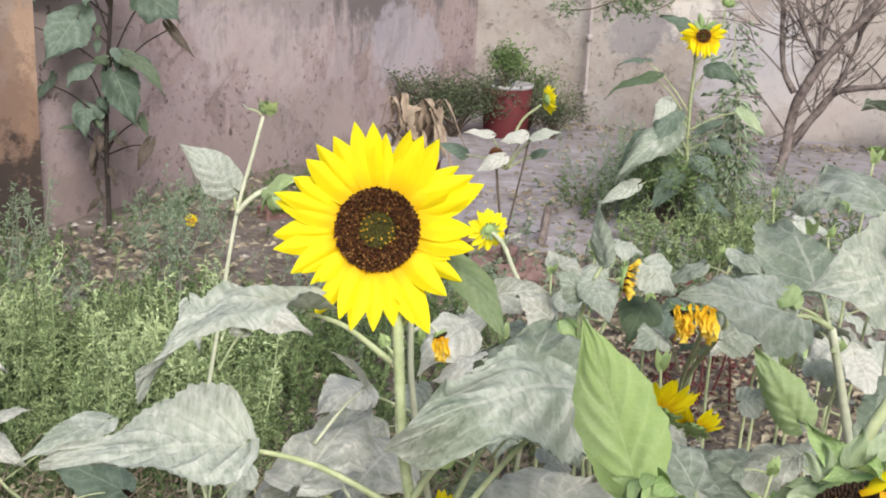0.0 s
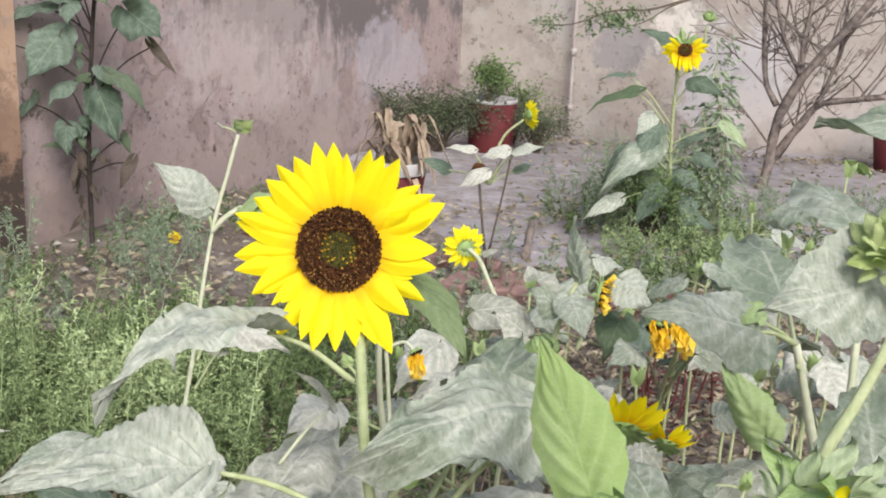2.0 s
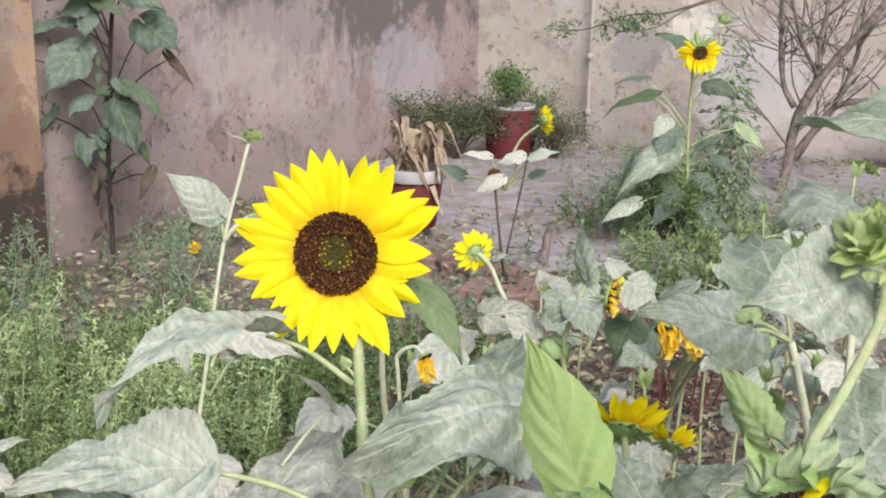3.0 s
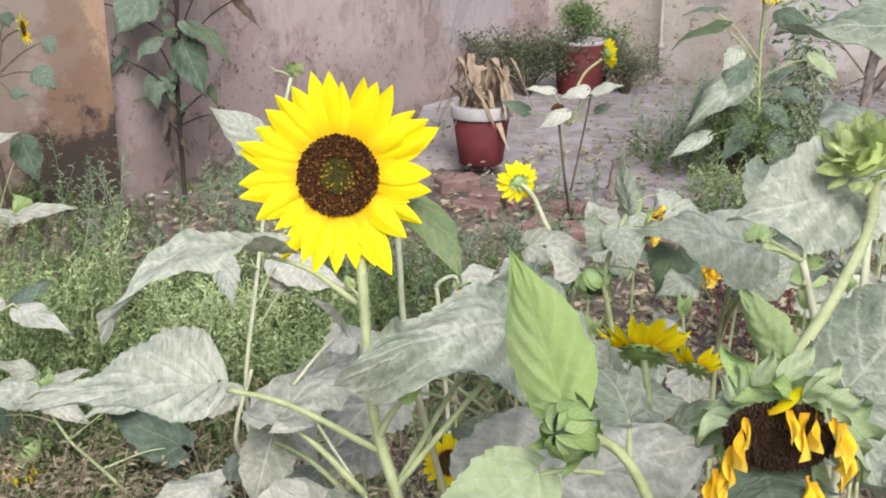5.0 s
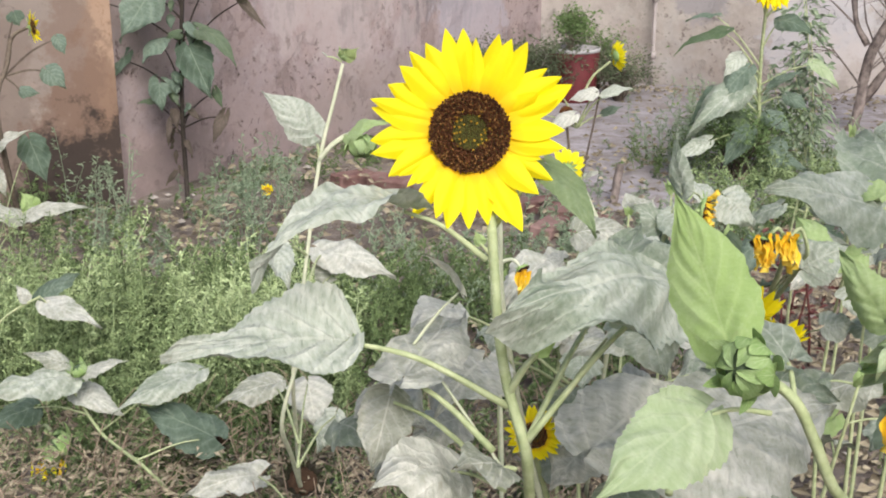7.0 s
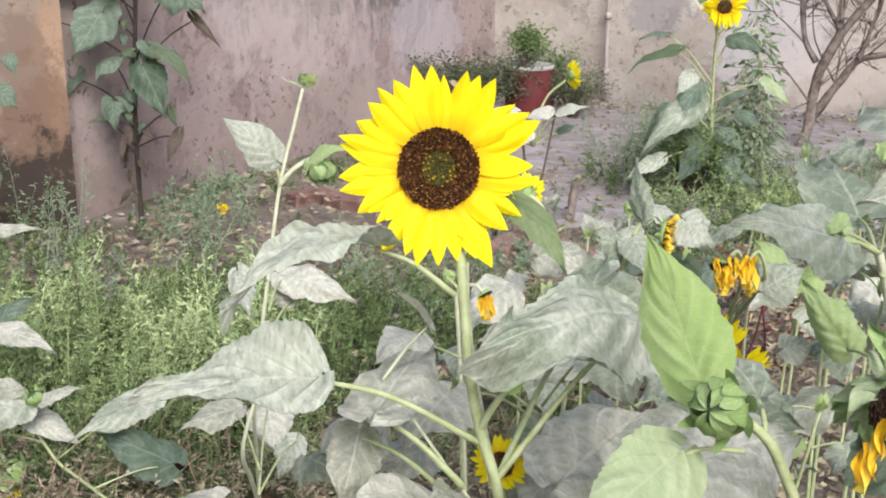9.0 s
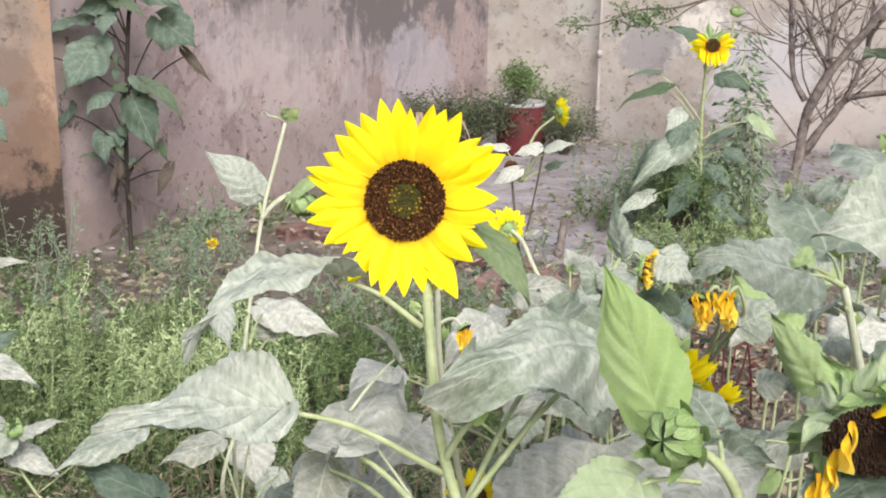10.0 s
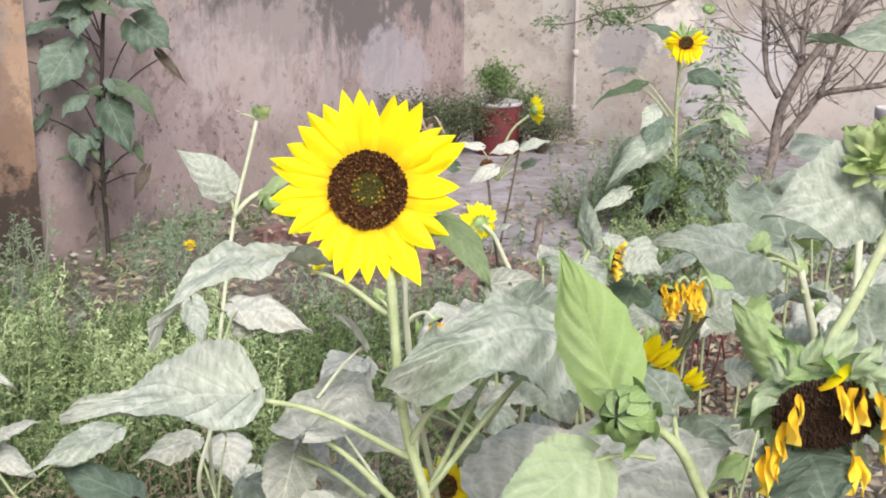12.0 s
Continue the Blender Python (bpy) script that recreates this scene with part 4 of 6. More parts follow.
leaf(plant, (0.365, 0.819, 1.087), (0.377, 0.723, 1.049), (0.1, -0.8, 0.5), 0.1, DUSTY, (0.344, 0.816, 1.044), 0.0025)
leaf(plant, (0.298, 0.744, 1.065), (0.303, 0.689, 1.033), (-0.1, -0.9, 0.3), 0.095, FARLEAF, (0.344, 0.814, 1.040), 0.0025)

# ---- a leafy neighbour ----
foot = (0.52, 1.35, 0.0)
plant = thing("leafy_sunflower", foot, "leafy sunflower with broad dusty leaves and no flower", "sunflower")
part("stem", tube("stem", (foot, (0.447, 1.068, 0.950), (0.426, 1.084, 1.048), (0.404, 1.083, 1.124)), 0.008, 0.004, PALESTEM), plant)
part("stem", tube("stem", (foot, (0.456, 1.071, 0.922), (0.466, 1.081, 0.997), (0.474, 1.111, 1.154)), 0.006, 0.004, PALESTEM), plant)
leaf(plant, (0.356, 1.068, 1.143), (0.237, 1.035, 1.168), (0.0, -0.55, 0.84), 0.10, DUSTY, (0.404, 1.083, 1.124), 0.0025, arch=0.06)
leaf(plant, (0.356, 1.071, 1.152), (0.344, 1.114, 1.160), (0.0, -0.8, 0.4), 0.035, GREEN, (0.404, 1.083, 1.124), 0.002)
leaf(plant, (0.415, 1.171, 0.985), (0.372, 1.227, 1.052), (-0.6, -0.5, 0.6), 0.052, GREEN, (0.429, 1.080, 0.991), 0.002, fold=0.6, nu=54, nv=20)
leaf(plant, (0.445, 1.266, 1.115), (0.437, 1.475, 1.124), (0.1, -0.6, 0.8), 0.12, DUSTY, (0.407, 1.077, 1.101), 0.0022)
leaf(plant, (0.557, 1.384, 1.176), (0.546, 1.591, 1.176), (0.1, -0.6, 0.8), 0.10, DUSTY, (0.444, 1.111, 1.154), 0.0022)

# ---- flower seen from behind, with its smaller mate ----
foot = (0.34, 1.52, 0.0)
plant = thing("turned_sunflower", foot, "sunflower seen from behind with bright upright petals", "sunflower")
plant.location += Vector((-0.017, 0, -0.015))
yc = Vector((0.287, 1.260, 0.967))
part("stem", tube("stem", (foot, (0.335, 1.50, 0.5), yc + Vector((0.01, 0.0, -0.06)), yc), 0.006, 0.0045, STEM), plant)
flower(plant, yc, (0.08, 0.62, 0.78), 0.022, 0.046, 22, 200, 31, tilt=0.5, label="yellow flower head turned away", bracts=30, bract_len=0.75)
flower(plant, Vector((0.371, 1.376, 0.895)), (0.3, 0.6, 0.7), 0.014, 0.034, 16, 120, 32, tilt=0.5, label="small yellow flower head turned away", bracts=22, bract_len=0.75)
leaf(plant, (0.256, 1.208, 0.944), (0.207, 1.165, 1.017), (0.0, -0.6, 0.8), 0.07, DUSTY, (0.294, 1.253, 0.880), 0.002)
leaf(plant, (0.309, 1.213, 0.885), (0.222, 1.018, 0.886), (0.1, -0.6, 0.8), 0.14, DUSTY, (0.326, 1.235, 0.821), 0.0025)
leaf(plant, (0.333, 1.228, 0.881), (0.404, 1.207, 0.883), (0.0, -0.7, 0.7), 0.07, DUSTY, (0.318, 1.256, 0.869), 0.0025)

# ---- low yellow flower under the great one ----
foot = (0.09, 1.45, 0.0)
plant = thing("low_sunflower", foot, "low sunflower with a small yellow head among leaves", "sunflower")
lc = Vector((0.033, 1.340, 0.750))
part("stem", tube("stem", (foot, (0.07, 1.36, 0.5), (-0.000, 1.270, 0.877), (-0.014, 1.250, 0.981), (-0.018, 1.250, 1.069), (-0.023, 1.250, 1.127)), 0.005, 0.0035, PALESTEM), plant)
part("stem", tube("stem", (foot, (0.09, 1.44, 0.45), lc + Vector((0, 0.03, -0.03)), lc), 0.005, 0.004, STEM), plant)
flower(plant, lc, (0.0, -0.75, 0.6), 0.0175, 0.025, 24, 220, 41, label="small yellow flower head", bracts=10)
for (b0, t0, w, mt) in (((0.089, 1.100, 0.854), (0.205, 1.211, 0.889), 0.13, PALE), ((0.120, 1.292, 0.798), (0.035, 1.299, 0.820), 0.08, DUSTY), ((-0.078, 1.377, 0.916), (-0.134, 1.321, 0.897), 0.07, PALE), ((-0.035, 1.219, 0.908), (-0.089, 1.109, 0.879), 0.10, PALE), ((0.160, 1.327, 0.934), (0.191, 1.258, 0.869), 0.10, DUSTY)):
    leaf(plant, b0, t0, (0.05, -0.6, 0.8), w, mt, (0.09, 1.39, b0[2] - 0.12), 0.002)

# ---- thin shoot with a raised bud ----
foot = (-0.46, 2.35, 0.0)
plant = thing("slender_sunflower", foot, "slender pale sunflower shoot carrying two green buds", "sunflower")
plant.location += Vector((-0.015, 0, 0.012))
part("stem", tube("stem", (foot, (-0.408, 2.052, 0.513), (-0.384, 2.081, 0.705), (-0.353, 2.117, 0.926), (-0.324, 2.138, 1.046), (-0.307, 2.155, 1.115)), 0.0048, 0.0034, PALESTEM), plant)
part("stem", tube("stem", ((-0.353, 2.119, 0.932), (-0.327, 2.116, 0.963), (-0.296, 2.121, 0.982), (-0.273, 2.110, 0.982)), 0.005, 0.005, PALESTEM), plant)
part("stem", tube("stem", ((-0.44, 2.36, 0), (-0.434, 2.045, 0.406), (-0.396, 2.060, 0.546)), 0.006, 0.004, PALESTEM), plant)
bud(plant, Vector((-0.302, 2.159, 1.130)), (0.4, -0.3, 0.8), 0.012, 51, 2)
leaf(plant, (-0.299, 2.148, 1.126), (-0.274, 2.133, 1.148), (0.2, -0.9, 0.2), 0.026, LIME, None)
leaf(plant, (-0.303, 2.149, 1.131), (-0.309, 2.134, 1.150), (-0.3, -0.9, 0.2), 0.012, LIME, None)
bud(plant, Vector((-0.267, 2.106, 0.965)), (0.2, -0.5, -0.8), 0.024, 52, 2)
leaf(plant, (-0.338, 2.160, 1.129), (-0.349, 2.151, 1.137), (0, -0.5, 0.8), 0.008, PALE, (-0.309, 2.156, 1.118), 0.002)
leaf(plant, (-0.362, 2.122, 0.984), (-0.456, 2.094, 1.071), (-0.15, -0.75, 0.65), 0.074, DUSTY, (-0.350, 2.119, 0.932), 0.003, buckle=0.6, wave=0.03)
for b0, t0, w, mt in (((-0.355, 2.250, 0.653), (-0.398, 2.250, 0.709), 0.07, PALE), ((-0.374, 2.250, 0.705), (-0.213, 2.200, 0.668), 0.085, PALE), ((-0.414, 1.980, 0.799), (-0.381, 1.900, 0.734), 0.05, DUSTY), ((-0.496, 2.300, 0.378), (-0.615, 2.220, 0.352), 0.07, PALE), ((-0.445, 2.420, 0.331), (-0.417, 2.360, 0.236), 0.11, PALE), ((-0.370, 2.350, 0.282), (-0.407, 2.300, 0.206), 0.07, DUSTY), ((-0.534, 2.250, 0.175), (-0.682, 2.150, 0.167), 0.09, PALE)):
    leaf(plant, b0, t0, (0.05, -0.6, 0.8), w, mt, on_line(((-0.434, 2.12, 0.1), (-0.40, 2.09, 0.45), (-0.37, 2.1, 0.8)), b0[2] - 0.03), 0.0024, wave=0.1, buckle=1.5)
leaf(plant, (-0.292, 2.111, 0.984), (-0.209, 2.077, 1.016), (0.1, -0.6, 0.8), 0.05, GREEN, (-0.305, 2.120, 0.980), 0.002)

# ---- small plant in bud at the front corner, and the leaves about it ----
def leafy_clump(foot, label, leaves, name="young_sunflower"):
    plant = thing(name, foot, label, "sunflower")
    top = max(l[0][2] for l in leaves) - 0.03
    part("stem", tube("stem", (foot, (foot[0] + 0.01, foot[1], top * 0.6), (foot[0], foot[1] - 0.01, top)), 0.0045, 0.0012, STEM), plant)
    for base, tip, w, mt in leaves:
        leaf(plant, base, tip, (0.05, -0.6, 0.8), w, mt, (foot[0], foot[1] - 0.005, max(0.1, min(top, base[2] - 0.05))), 0.0022, arch=0.08, wave=0.07)
    return plant


leafy_clump((-0.10, 1.42, 0), "young sunflower with bleached drooping leaves", (((-0.159, 1.164, 0.889), (-0.095, 1.106, 0.867), 0.085, PALE), ((-0.199, 1.155, 0.850), (-0.153, 1.103, 0.853), 0.06, DUSTY), ((-0.068, 1.294, 0.794), (-0.126, 1.213, 0.799), 0.07, PALE), ((-0.133, 1.291, 0.755), (-0.171, 1.232, 0.737), 0.08, PALE), ((-0.074, 1.281, 0.713), (-0.114, 1.228, 0.716), 0.08, DUSTY)))


def bent_plant(line, label, leaves, name="young_sunflower"):
    """A plant along a bent stem, each leaf stalk leaving the stem at the given share of its length."""
    plant = thing(name, line[0], label, "sunflower")
    part("stem", tube("stem", line, 0.0048, 0.003, STEM), plant)
    pts = smooth_line(line, 6)
    for base, tip, w, mt, share in leaves:
        leaf(plant, base, tip, (0.05, -0.6, 0.8), w, mt, pts[int(share * (len(pts) - 1))], 0.002, arch=0.08, wave=0.07)
    return plant


p = bent_plant(((-0.772, 2.422, -0.010), (-0.808, 2.300, 0.155), (-0.912, 2.400, 0.165), (-0.982, 2.460, 0.180), (-1.041, 2.480, 0.267), (-1.063, 2.480, 0.334)), "leaning young sunflower with dusty leaves round a green bud", (((-1.053, 2.450, 0.366), (-1.136, 2.420, 0.400), 0.048, PALE, 1.0), ((-1.039, 2.440, 0.333), (-1.186, 2.300, 0.338), 0.10, DUSTY, 0.9), ((-0.992, 2.440, 0.345), (-0.877, 2.400, 0.396), 0.045, PALE, 0.95), ((-1.048, 2.500, 0.273), (-0.903, 2.420, 0.242), 0.07, PALE, 0.8), ((-0.749, 2.500, 0.325), (-0.898, 2.320, 0.295), 0.085, DUSTY, 0.62), ((-0.691, 2.420, 0.192), (-0.880, 2.460, 0.251), 0.12, FARLEAF, 0.3), ((-1.159, 2.500, 0.225), (-1.256, 2.450, 0.186), 0.09, FARLEAF, 0.7)))
bud(p, Vector((-1.016, 2.450, 0.348)), (-0.1, -0.5, 0.8), 0.018, 61, 2)
yw = Vector((-1.134, 2.500, 0.074))
foot = (yw.x - 0.06, yw.y + 0.10, 0.0)
plant = thing("withered_sunflower", foot, "low shaggy sunflower with a wilted yellow head", "sunflower")
part("stem", tube("stem", (foot, (yw.x - 0.06, yw.y + 0.09, 0.10), yw + Vector((-0.02, 0.05, 0.075)), yw + Vector((0.01, 0.03, 0.03))), 0.006, 0.004, STEM), plant)
bud(plant, yw + Vector((0.015, 0.02, 0.035)), (-0.3, -0.4, 0.5), 0.034, 62, 2, "shaggy green seed head")
h = flower(plant, yw, (-0.2, -0.5, -0.6), 0.024, 0.03, 0, 60, 84, bracts=16, disc_mats=(DEAD, None, DEAD))
for i in range(18):
    hanging_petal(h, yw + Vector((rng.uniform(-0.036, 0.036), -0.01 + rng.uniform(-0.02, 0.02), rng.uniform(-0.025, 0.02))), rng.uniform(0.022, 0.042), rng, WILTED if i % 3 else LEMONS)

# the leaves that reach in beside the pier, and the low shoot under them
p = bent_plant(((-1.749, 3.320, -0.010), (-2.111, 4.300, -0.079), (-2.010, 4.300, 0.091), (-1.905, 4.300, 0.199)), "sunflower shoot with broad pale leaves beside the pier", (((-1.888, 4.280, 0.216), (-1.609, 4.200, 0.272), 0.10, PALE, 1.0), ((-1.872, 4.320, 0.220), (-1.915, 4.300, 0.304), 0.085, GREEN, 1.0), ((-1.913, 4.280, 0.202), (-2.050, 4.200, 0.254), 0.09, PALE, 1.0), ((-2.058, 4.400, 0.445), (-1.863, 4.350, 0.545), 0.085, PALE, 0.7), ((-1.939, 4.500, 0.472), (-1.862, 4.450, 0.304), 0.12, FARLEAF, 0.7), ((-2.060, 4.400, 0.370), (-2.017, 4.400, 0.253), 0.06, PALE, 0.8)))
p = bent_plant(((-1.579, 2.985, -0.010), (-1.392, 2.750, 0.269), (-1.341, 2.780, 0.348), (-1.234, 2.780, 0.414)), "low sunflower shoot with dull drooping leaves over the weeds", (((-1.217, 2.780, 0.396), (-1.044, 2.700, 0.360), 0.075, PALE, 1.0), ((-1.252, 2.820, 0.391), (-1.148, 2.850, 0.457), 0.075, FARLEAF, 1.0), ((-1.269, 2.780, 0.402), (-1.295, 2.780, 0.446), 0.035, PALE, 0.9)))

foot = (-2.05, 4.6, 0.0)
plant = thing("tall_sunflower", foot, "tall sunflower with a small yellow head near the pier", "sunflower")
part("stem", tube("stem", (foot, (-2.000, 4.361, 0.595), (-1.948, 4.462, 0.895), (-1.870, 4.481, 0.937)), 0.012, 0.006, BROWNSTEM), plant)
flower(plant, Vector((-1.870, 4.479, 0.933)), (0.93, 0.12, 0.1), 0.028, 0.045, 16, 100, 71, label="yellow flower head")
for (b0, t0, w) in (((-1.775, 4.473, 0.894), (-1.738, 4.453, 0.825), 0.06), ((-1.811, 4.430, 0.770), (-1.732, 4.413, 0.701), 0.09), ((-1.911, 4.398, 0.691), (-1.832, 4.399, 0.680), 0.05), ((-1.943, 4.491, 0.985), (-1.919, 4.476, 0.933), 0.07)):
    leaf(plant, b0, t0, (0.2, -0.8, 0.4), w, FARLEAF, (-1.979, 4.411, 0.745), 0.004, nu=12, nv=8, stalk_mat=BROWNSTEM)

# ---- middle bed: withered pair, side-on head, back-turned head ----
foot = (0.55, 2.3, 0.0)
plant = thing("withered_sunflower", foot, "sunflower with two drooping heads of shrivelled orange petals", "sunflower")
for c, dx in ((Vector((0.462, 1.968, 0.832)), -0.01), (Vector((0.501, 1.967, 0.832)), 0.01)):
    part("stem", tube("stem", (foot, (0.54, 2.28, 0.5), c + Vector((0.05, 0.03, -0.02)), c + Vector((0.03, 0.02, 0.025)), c), 0.005, 0.0035, STEM), plant)
    h = flower(plant, c, (-0.3, -0.6, -0.7), 0.022, 0.02, 0, 120, 81, bracts=12, disc_mats=(DEAD, None, DEAD))
    for i in range(16):
        hanging_petal(h, c + Vector((rng.uniform(-0.016, 0.016), -0.012 + rng.uniform(-0.01, 0.01), rng.uniform(-0.006, 0.028))), rng.uniform(0.03, 0.052), rng)
leaf(plant, (0.435, 2.005, 0.776), (0.359, 1.903, 0.776), (0, -0.7, 0.7), 0.07, DUSTY, (0.54, 2.28, 0.6), 0.002)
leaf(plant, (0.548, 2.004, 0.776), (0.629, 2.013, 0.818), (0, -0.7, 0.7), 0.10, DUSTY, (0.55, 2.29, 0.6), 0.002)
leaf(plant, (0.585, 2.008, 0.797), (0.555, 2.124, 0.843), (0, -0.8, 0.5), 0.06, GREEN, (0.55, 2.29, 0.6), 0.002)
leaf(plant, (0.533, 1.788, 0.743), (0.587, 1.789, 0.748), (0, -0.7, 0.7), 0.06, DUSTY, (0.55, 2.29, 0.4), 0.002)

wo = Vector((0.025, 1.866, 0.810))
foot = (wo.x - 0.03, wo.y + 0.08, 0.0)
plant = thing("withered_sunflower", foot, "thin sunflower with a small drooping head of orange petals", "sunflower")
part("stem", tube("stem", (foot, (foot[0], foot[1], 0.4), wo + Vector((-0.05, 0.03, -0.01)), wo + Vector((-0.02, 0.02, 0.012)), wo), 0.0045, 0.0032, PALESTEM), plant)
h = flower(plant, wo, (0.5, -0.5, -0.7), 0.013, 0.02, 0, 60, 83, bracts=10, disc_mats=(DEAD, None, DEAD))
for i in range(7):
    hanging_petal(h, wo + Vector((rng.uniform(-0.008, 0.012), -0.008, rng.uniform(-0.006, 0.01))), rng.uniform(0.03, 0.05), rng)

foot = (0.42, 2.2, 0.0)
plant = thing("side_turned_sunflower", foot, "sunflower with a half-withered head turned sideways", "sunflower")
oc = Vector((0.357, 1.984, 0.891))
part("stem", tube("stem", (foot, (0.276, 1.988, 0.781), (0.295, 1.990, 0.869), (0.316, 2.000, 0.910)), 0.0055, 0.004, STEM), plant)
part("stem", tube("stem", ((0.316, 1.968, 0.788), (0.342, 1.984, 0.849), oc), 0.004, 0.004, STEM), plant)
h = flower(plant, oc, (0.85, -0.3, -0.1), 0.024, 0.026, 18, 120, 91, meshes=WILTED, tilt=0.9, bracts=14)
leaf(plant, (0.315, 1.993, 0.921), (0.306, 2.020, 1.025), (-0.75, -0.65, 0.1), 0.05, DUSTY, (0.313, 1.999, 0.905), 0.002, fold=0.4)
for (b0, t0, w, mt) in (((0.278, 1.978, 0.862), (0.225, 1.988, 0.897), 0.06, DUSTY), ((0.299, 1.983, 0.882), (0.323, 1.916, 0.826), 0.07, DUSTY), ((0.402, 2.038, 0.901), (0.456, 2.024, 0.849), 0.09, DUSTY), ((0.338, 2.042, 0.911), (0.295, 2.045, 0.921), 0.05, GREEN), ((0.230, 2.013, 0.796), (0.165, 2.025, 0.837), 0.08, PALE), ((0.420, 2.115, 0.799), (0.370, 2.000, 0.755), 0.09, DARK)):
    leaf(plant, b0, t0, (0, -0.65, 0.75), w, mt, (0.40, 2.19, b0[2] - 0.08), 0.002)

foot = (0.20, 2.45, 0.0)
plant = thing("turned_sunflower", foot, "small double yellow sunflower seen from behind on a pale stem", "sunflower")
mc = Vector((0.115, 2.181, 0.918))
part("stem", tube("stem", (foot, (0.227, 2.173, 0.710), (0.185, 2.180, 0.804), (0.144, 2.184, 0.891), mc), 0.0055, 0.0045, PALESTEM), plant)
flower(plant, mc, (-0.38, 0.9, 0.05), 0.012, 0.034, 54, 120, 95, LEMONS, tilt=0.08, label="double yellow head seen from behind", bracts=16, bract_len=0.8, width=1.15)
leaf(plant, (0.154, 2.179, 0.904), (0.182, 2.164, 0.916), (0, -0.6, 0.8), 0.02, PALE, (0.138, 2.186, 0.896), 0.0015)
leaf(plant, (0.139, 2.143, 0.797), (0.240, 2.151, 0.802), (0, -0.6, 0.8), 0.08, PALE, (0.203, 2.176, 0.757), 0.002)
leaf(plant, (0.069, 2.024, 0.771), (-0.011, 1.899, 0.726), (0, -0.6, 0.8), 0.1, PALE, (0.18, 2.4, 0.5), 0.002)
bud(plant, Vector((0.257, 2.007, 0.775)), (0.2, -0.6, -0.6), 0.03, 97, 2)

# leafy undergrowth between the flower stems
UNDER = (((0.572, 1.710, 0.841), 5, (DUSTY, GREEN)), ((0.588, 1.526, 0.930), 6, (DUSTY, PALE)), ((0.396, 1.803, 0.790), 4, (DUSTY, PALE)), ((0.234, 1.609, 0.830), 5, (DUSTY, PALE)), ((0.138, 1.911, 0.796), 4, (PALE, DUSTY)), ((0.264, 1.350, 0.829), 5, (DUSTY, PALE)), ((0.142, 1.343, 0.799), 5, (DUSTY, PALE)), ((0.468, 1.393, 0.809), 4, (DUSTY, PALE)), ((0.615, 2.329, 0.838), 5, (DUSTY, FARLEAF)), ((0.767, 2.245, 0.920), 6, (DUSTY, GREEN)), ((0.848, 2.183, 1.084), 5, (DUSTY, GREEN)), ((0.839, 2.749, 0.877), 5, (DUSTY, FARLEAF)), ((0.702, 1.734, 0.941), 5, (DUSTY, PALE)), ((0.155, 2.272, 0.745), 5, (PALE, DUSTY)), ((0.277, 2.477, 0.746), 5, (DUSTY, PALE)), ((0.402, 2.682, 0.744), 5, (DUSTY, FARLEAF)), ((0.477, 2.364, 0.723), 4, (DUSTY, PALE)), ((0.731, 2.679, 0.754), 5, (DUSTY, FARLEAF)), ((0.729, 2.279, 0.808), 5, (DUSTY, PALE)), ((0.963, 2.688, 0.801), 5, (DUSTY, GREEN)), ((-0.005, 2.155, 0.684), 4, (PALE, DUSTY)))
ru = random.Random(77)
for top, count, mats in UNDER:
    foot = (top[0] + ru.uniform(-0.03, 0.03), top[1] + ru.uniform(0.0, 0.06), 0.0)
    plant = thing("young_sunflower", foot, "young sunflower with dusty heart-shaped leaves and no flower", "sunflower", "undergrowth")
    line = (foot, (foot[0] + ru.uniform(-0.02, 0.02), foot[1], top[2] * 0.55), top)
    part("stem", tube("stem", line, 0.005, 0.0022, STEM), plant)
    for i in range(count):
        w = 6.283 * (i + ru.uniform(-0.3, 0.3)) / count
        out = Vector((math.cos(w), math.sin(w) * 0.8, 0))
        a = on_line(line, top[2] * ru.uniform(0.72, 1.0))
        base = a + out * ru.uniform(0.03, 0.07) + Vector((0, 0, ru.uniform(0.0, 0.03)))
        tip = base + out * ru.uniform(0.06, 0.11) + Vector((0, 0, -ru.uniform(0.0, 0.07)))
        leaf(plant, base, tip, (0.1 * out.x, -0.35, 0.9), ru.uniform(0.055, 0.095), mats[i % 2], a, 0.0016, arch=0.08, wave=0.08, nu=18, nv=12)
    for i in range(3):
        t = on_line(line, top[2])
        k = t + Vector((ru.uniform(-0.02, 0.02), ru.uniform(-0.02, 0.01), ru.uniform(0.02, 0.04)))
        leaf(plant, t, k, (0, -0.8, 0.4), 0.016, GREEN, None, nu=8, nv=6)

# red-stemmed plant behind
foot = (0.861, 3.439, 0.000)
redclump = thing("red_amaranth", foot, "clump of dark red amaranth stems and leaves", "plant")
for i in range(9):
    a = Vector(foot) + Vector((rng.uniform(-0.13, 0.13), rng.uniform(-0.1, 0.1), 0))
    e = a + Vector((rng.uniform(-0.08, 0.08), rng.uniform(-0.05, 0.05), rng.uniform(0.22, 0.42)))
    part("stem", tube("stem", (a, a.lerp(e, 0.5) + Vector((0.01, 0, 0)), e), 0.005, 0.003, REDSTEM, 6, 3), redclump)
spots = [(Vector(foot) + Vector((rng.gauss(0, 0.12), rng.gauss(0, 0.1), rng.uniform(0.05, 0.42))), Vector((rng.uniform(-1, 1), rng.uniform(-1, 1), rng.uniform(-0.4, 0.6)))) for _ in range(330)]
v, f = scatter_leaflets(spots, 0.035, 0.014, rng)
tagged(part("foliage", mesh_from("foliage", v, f, REDSTEM, None, False), redclump), kind="stuff")

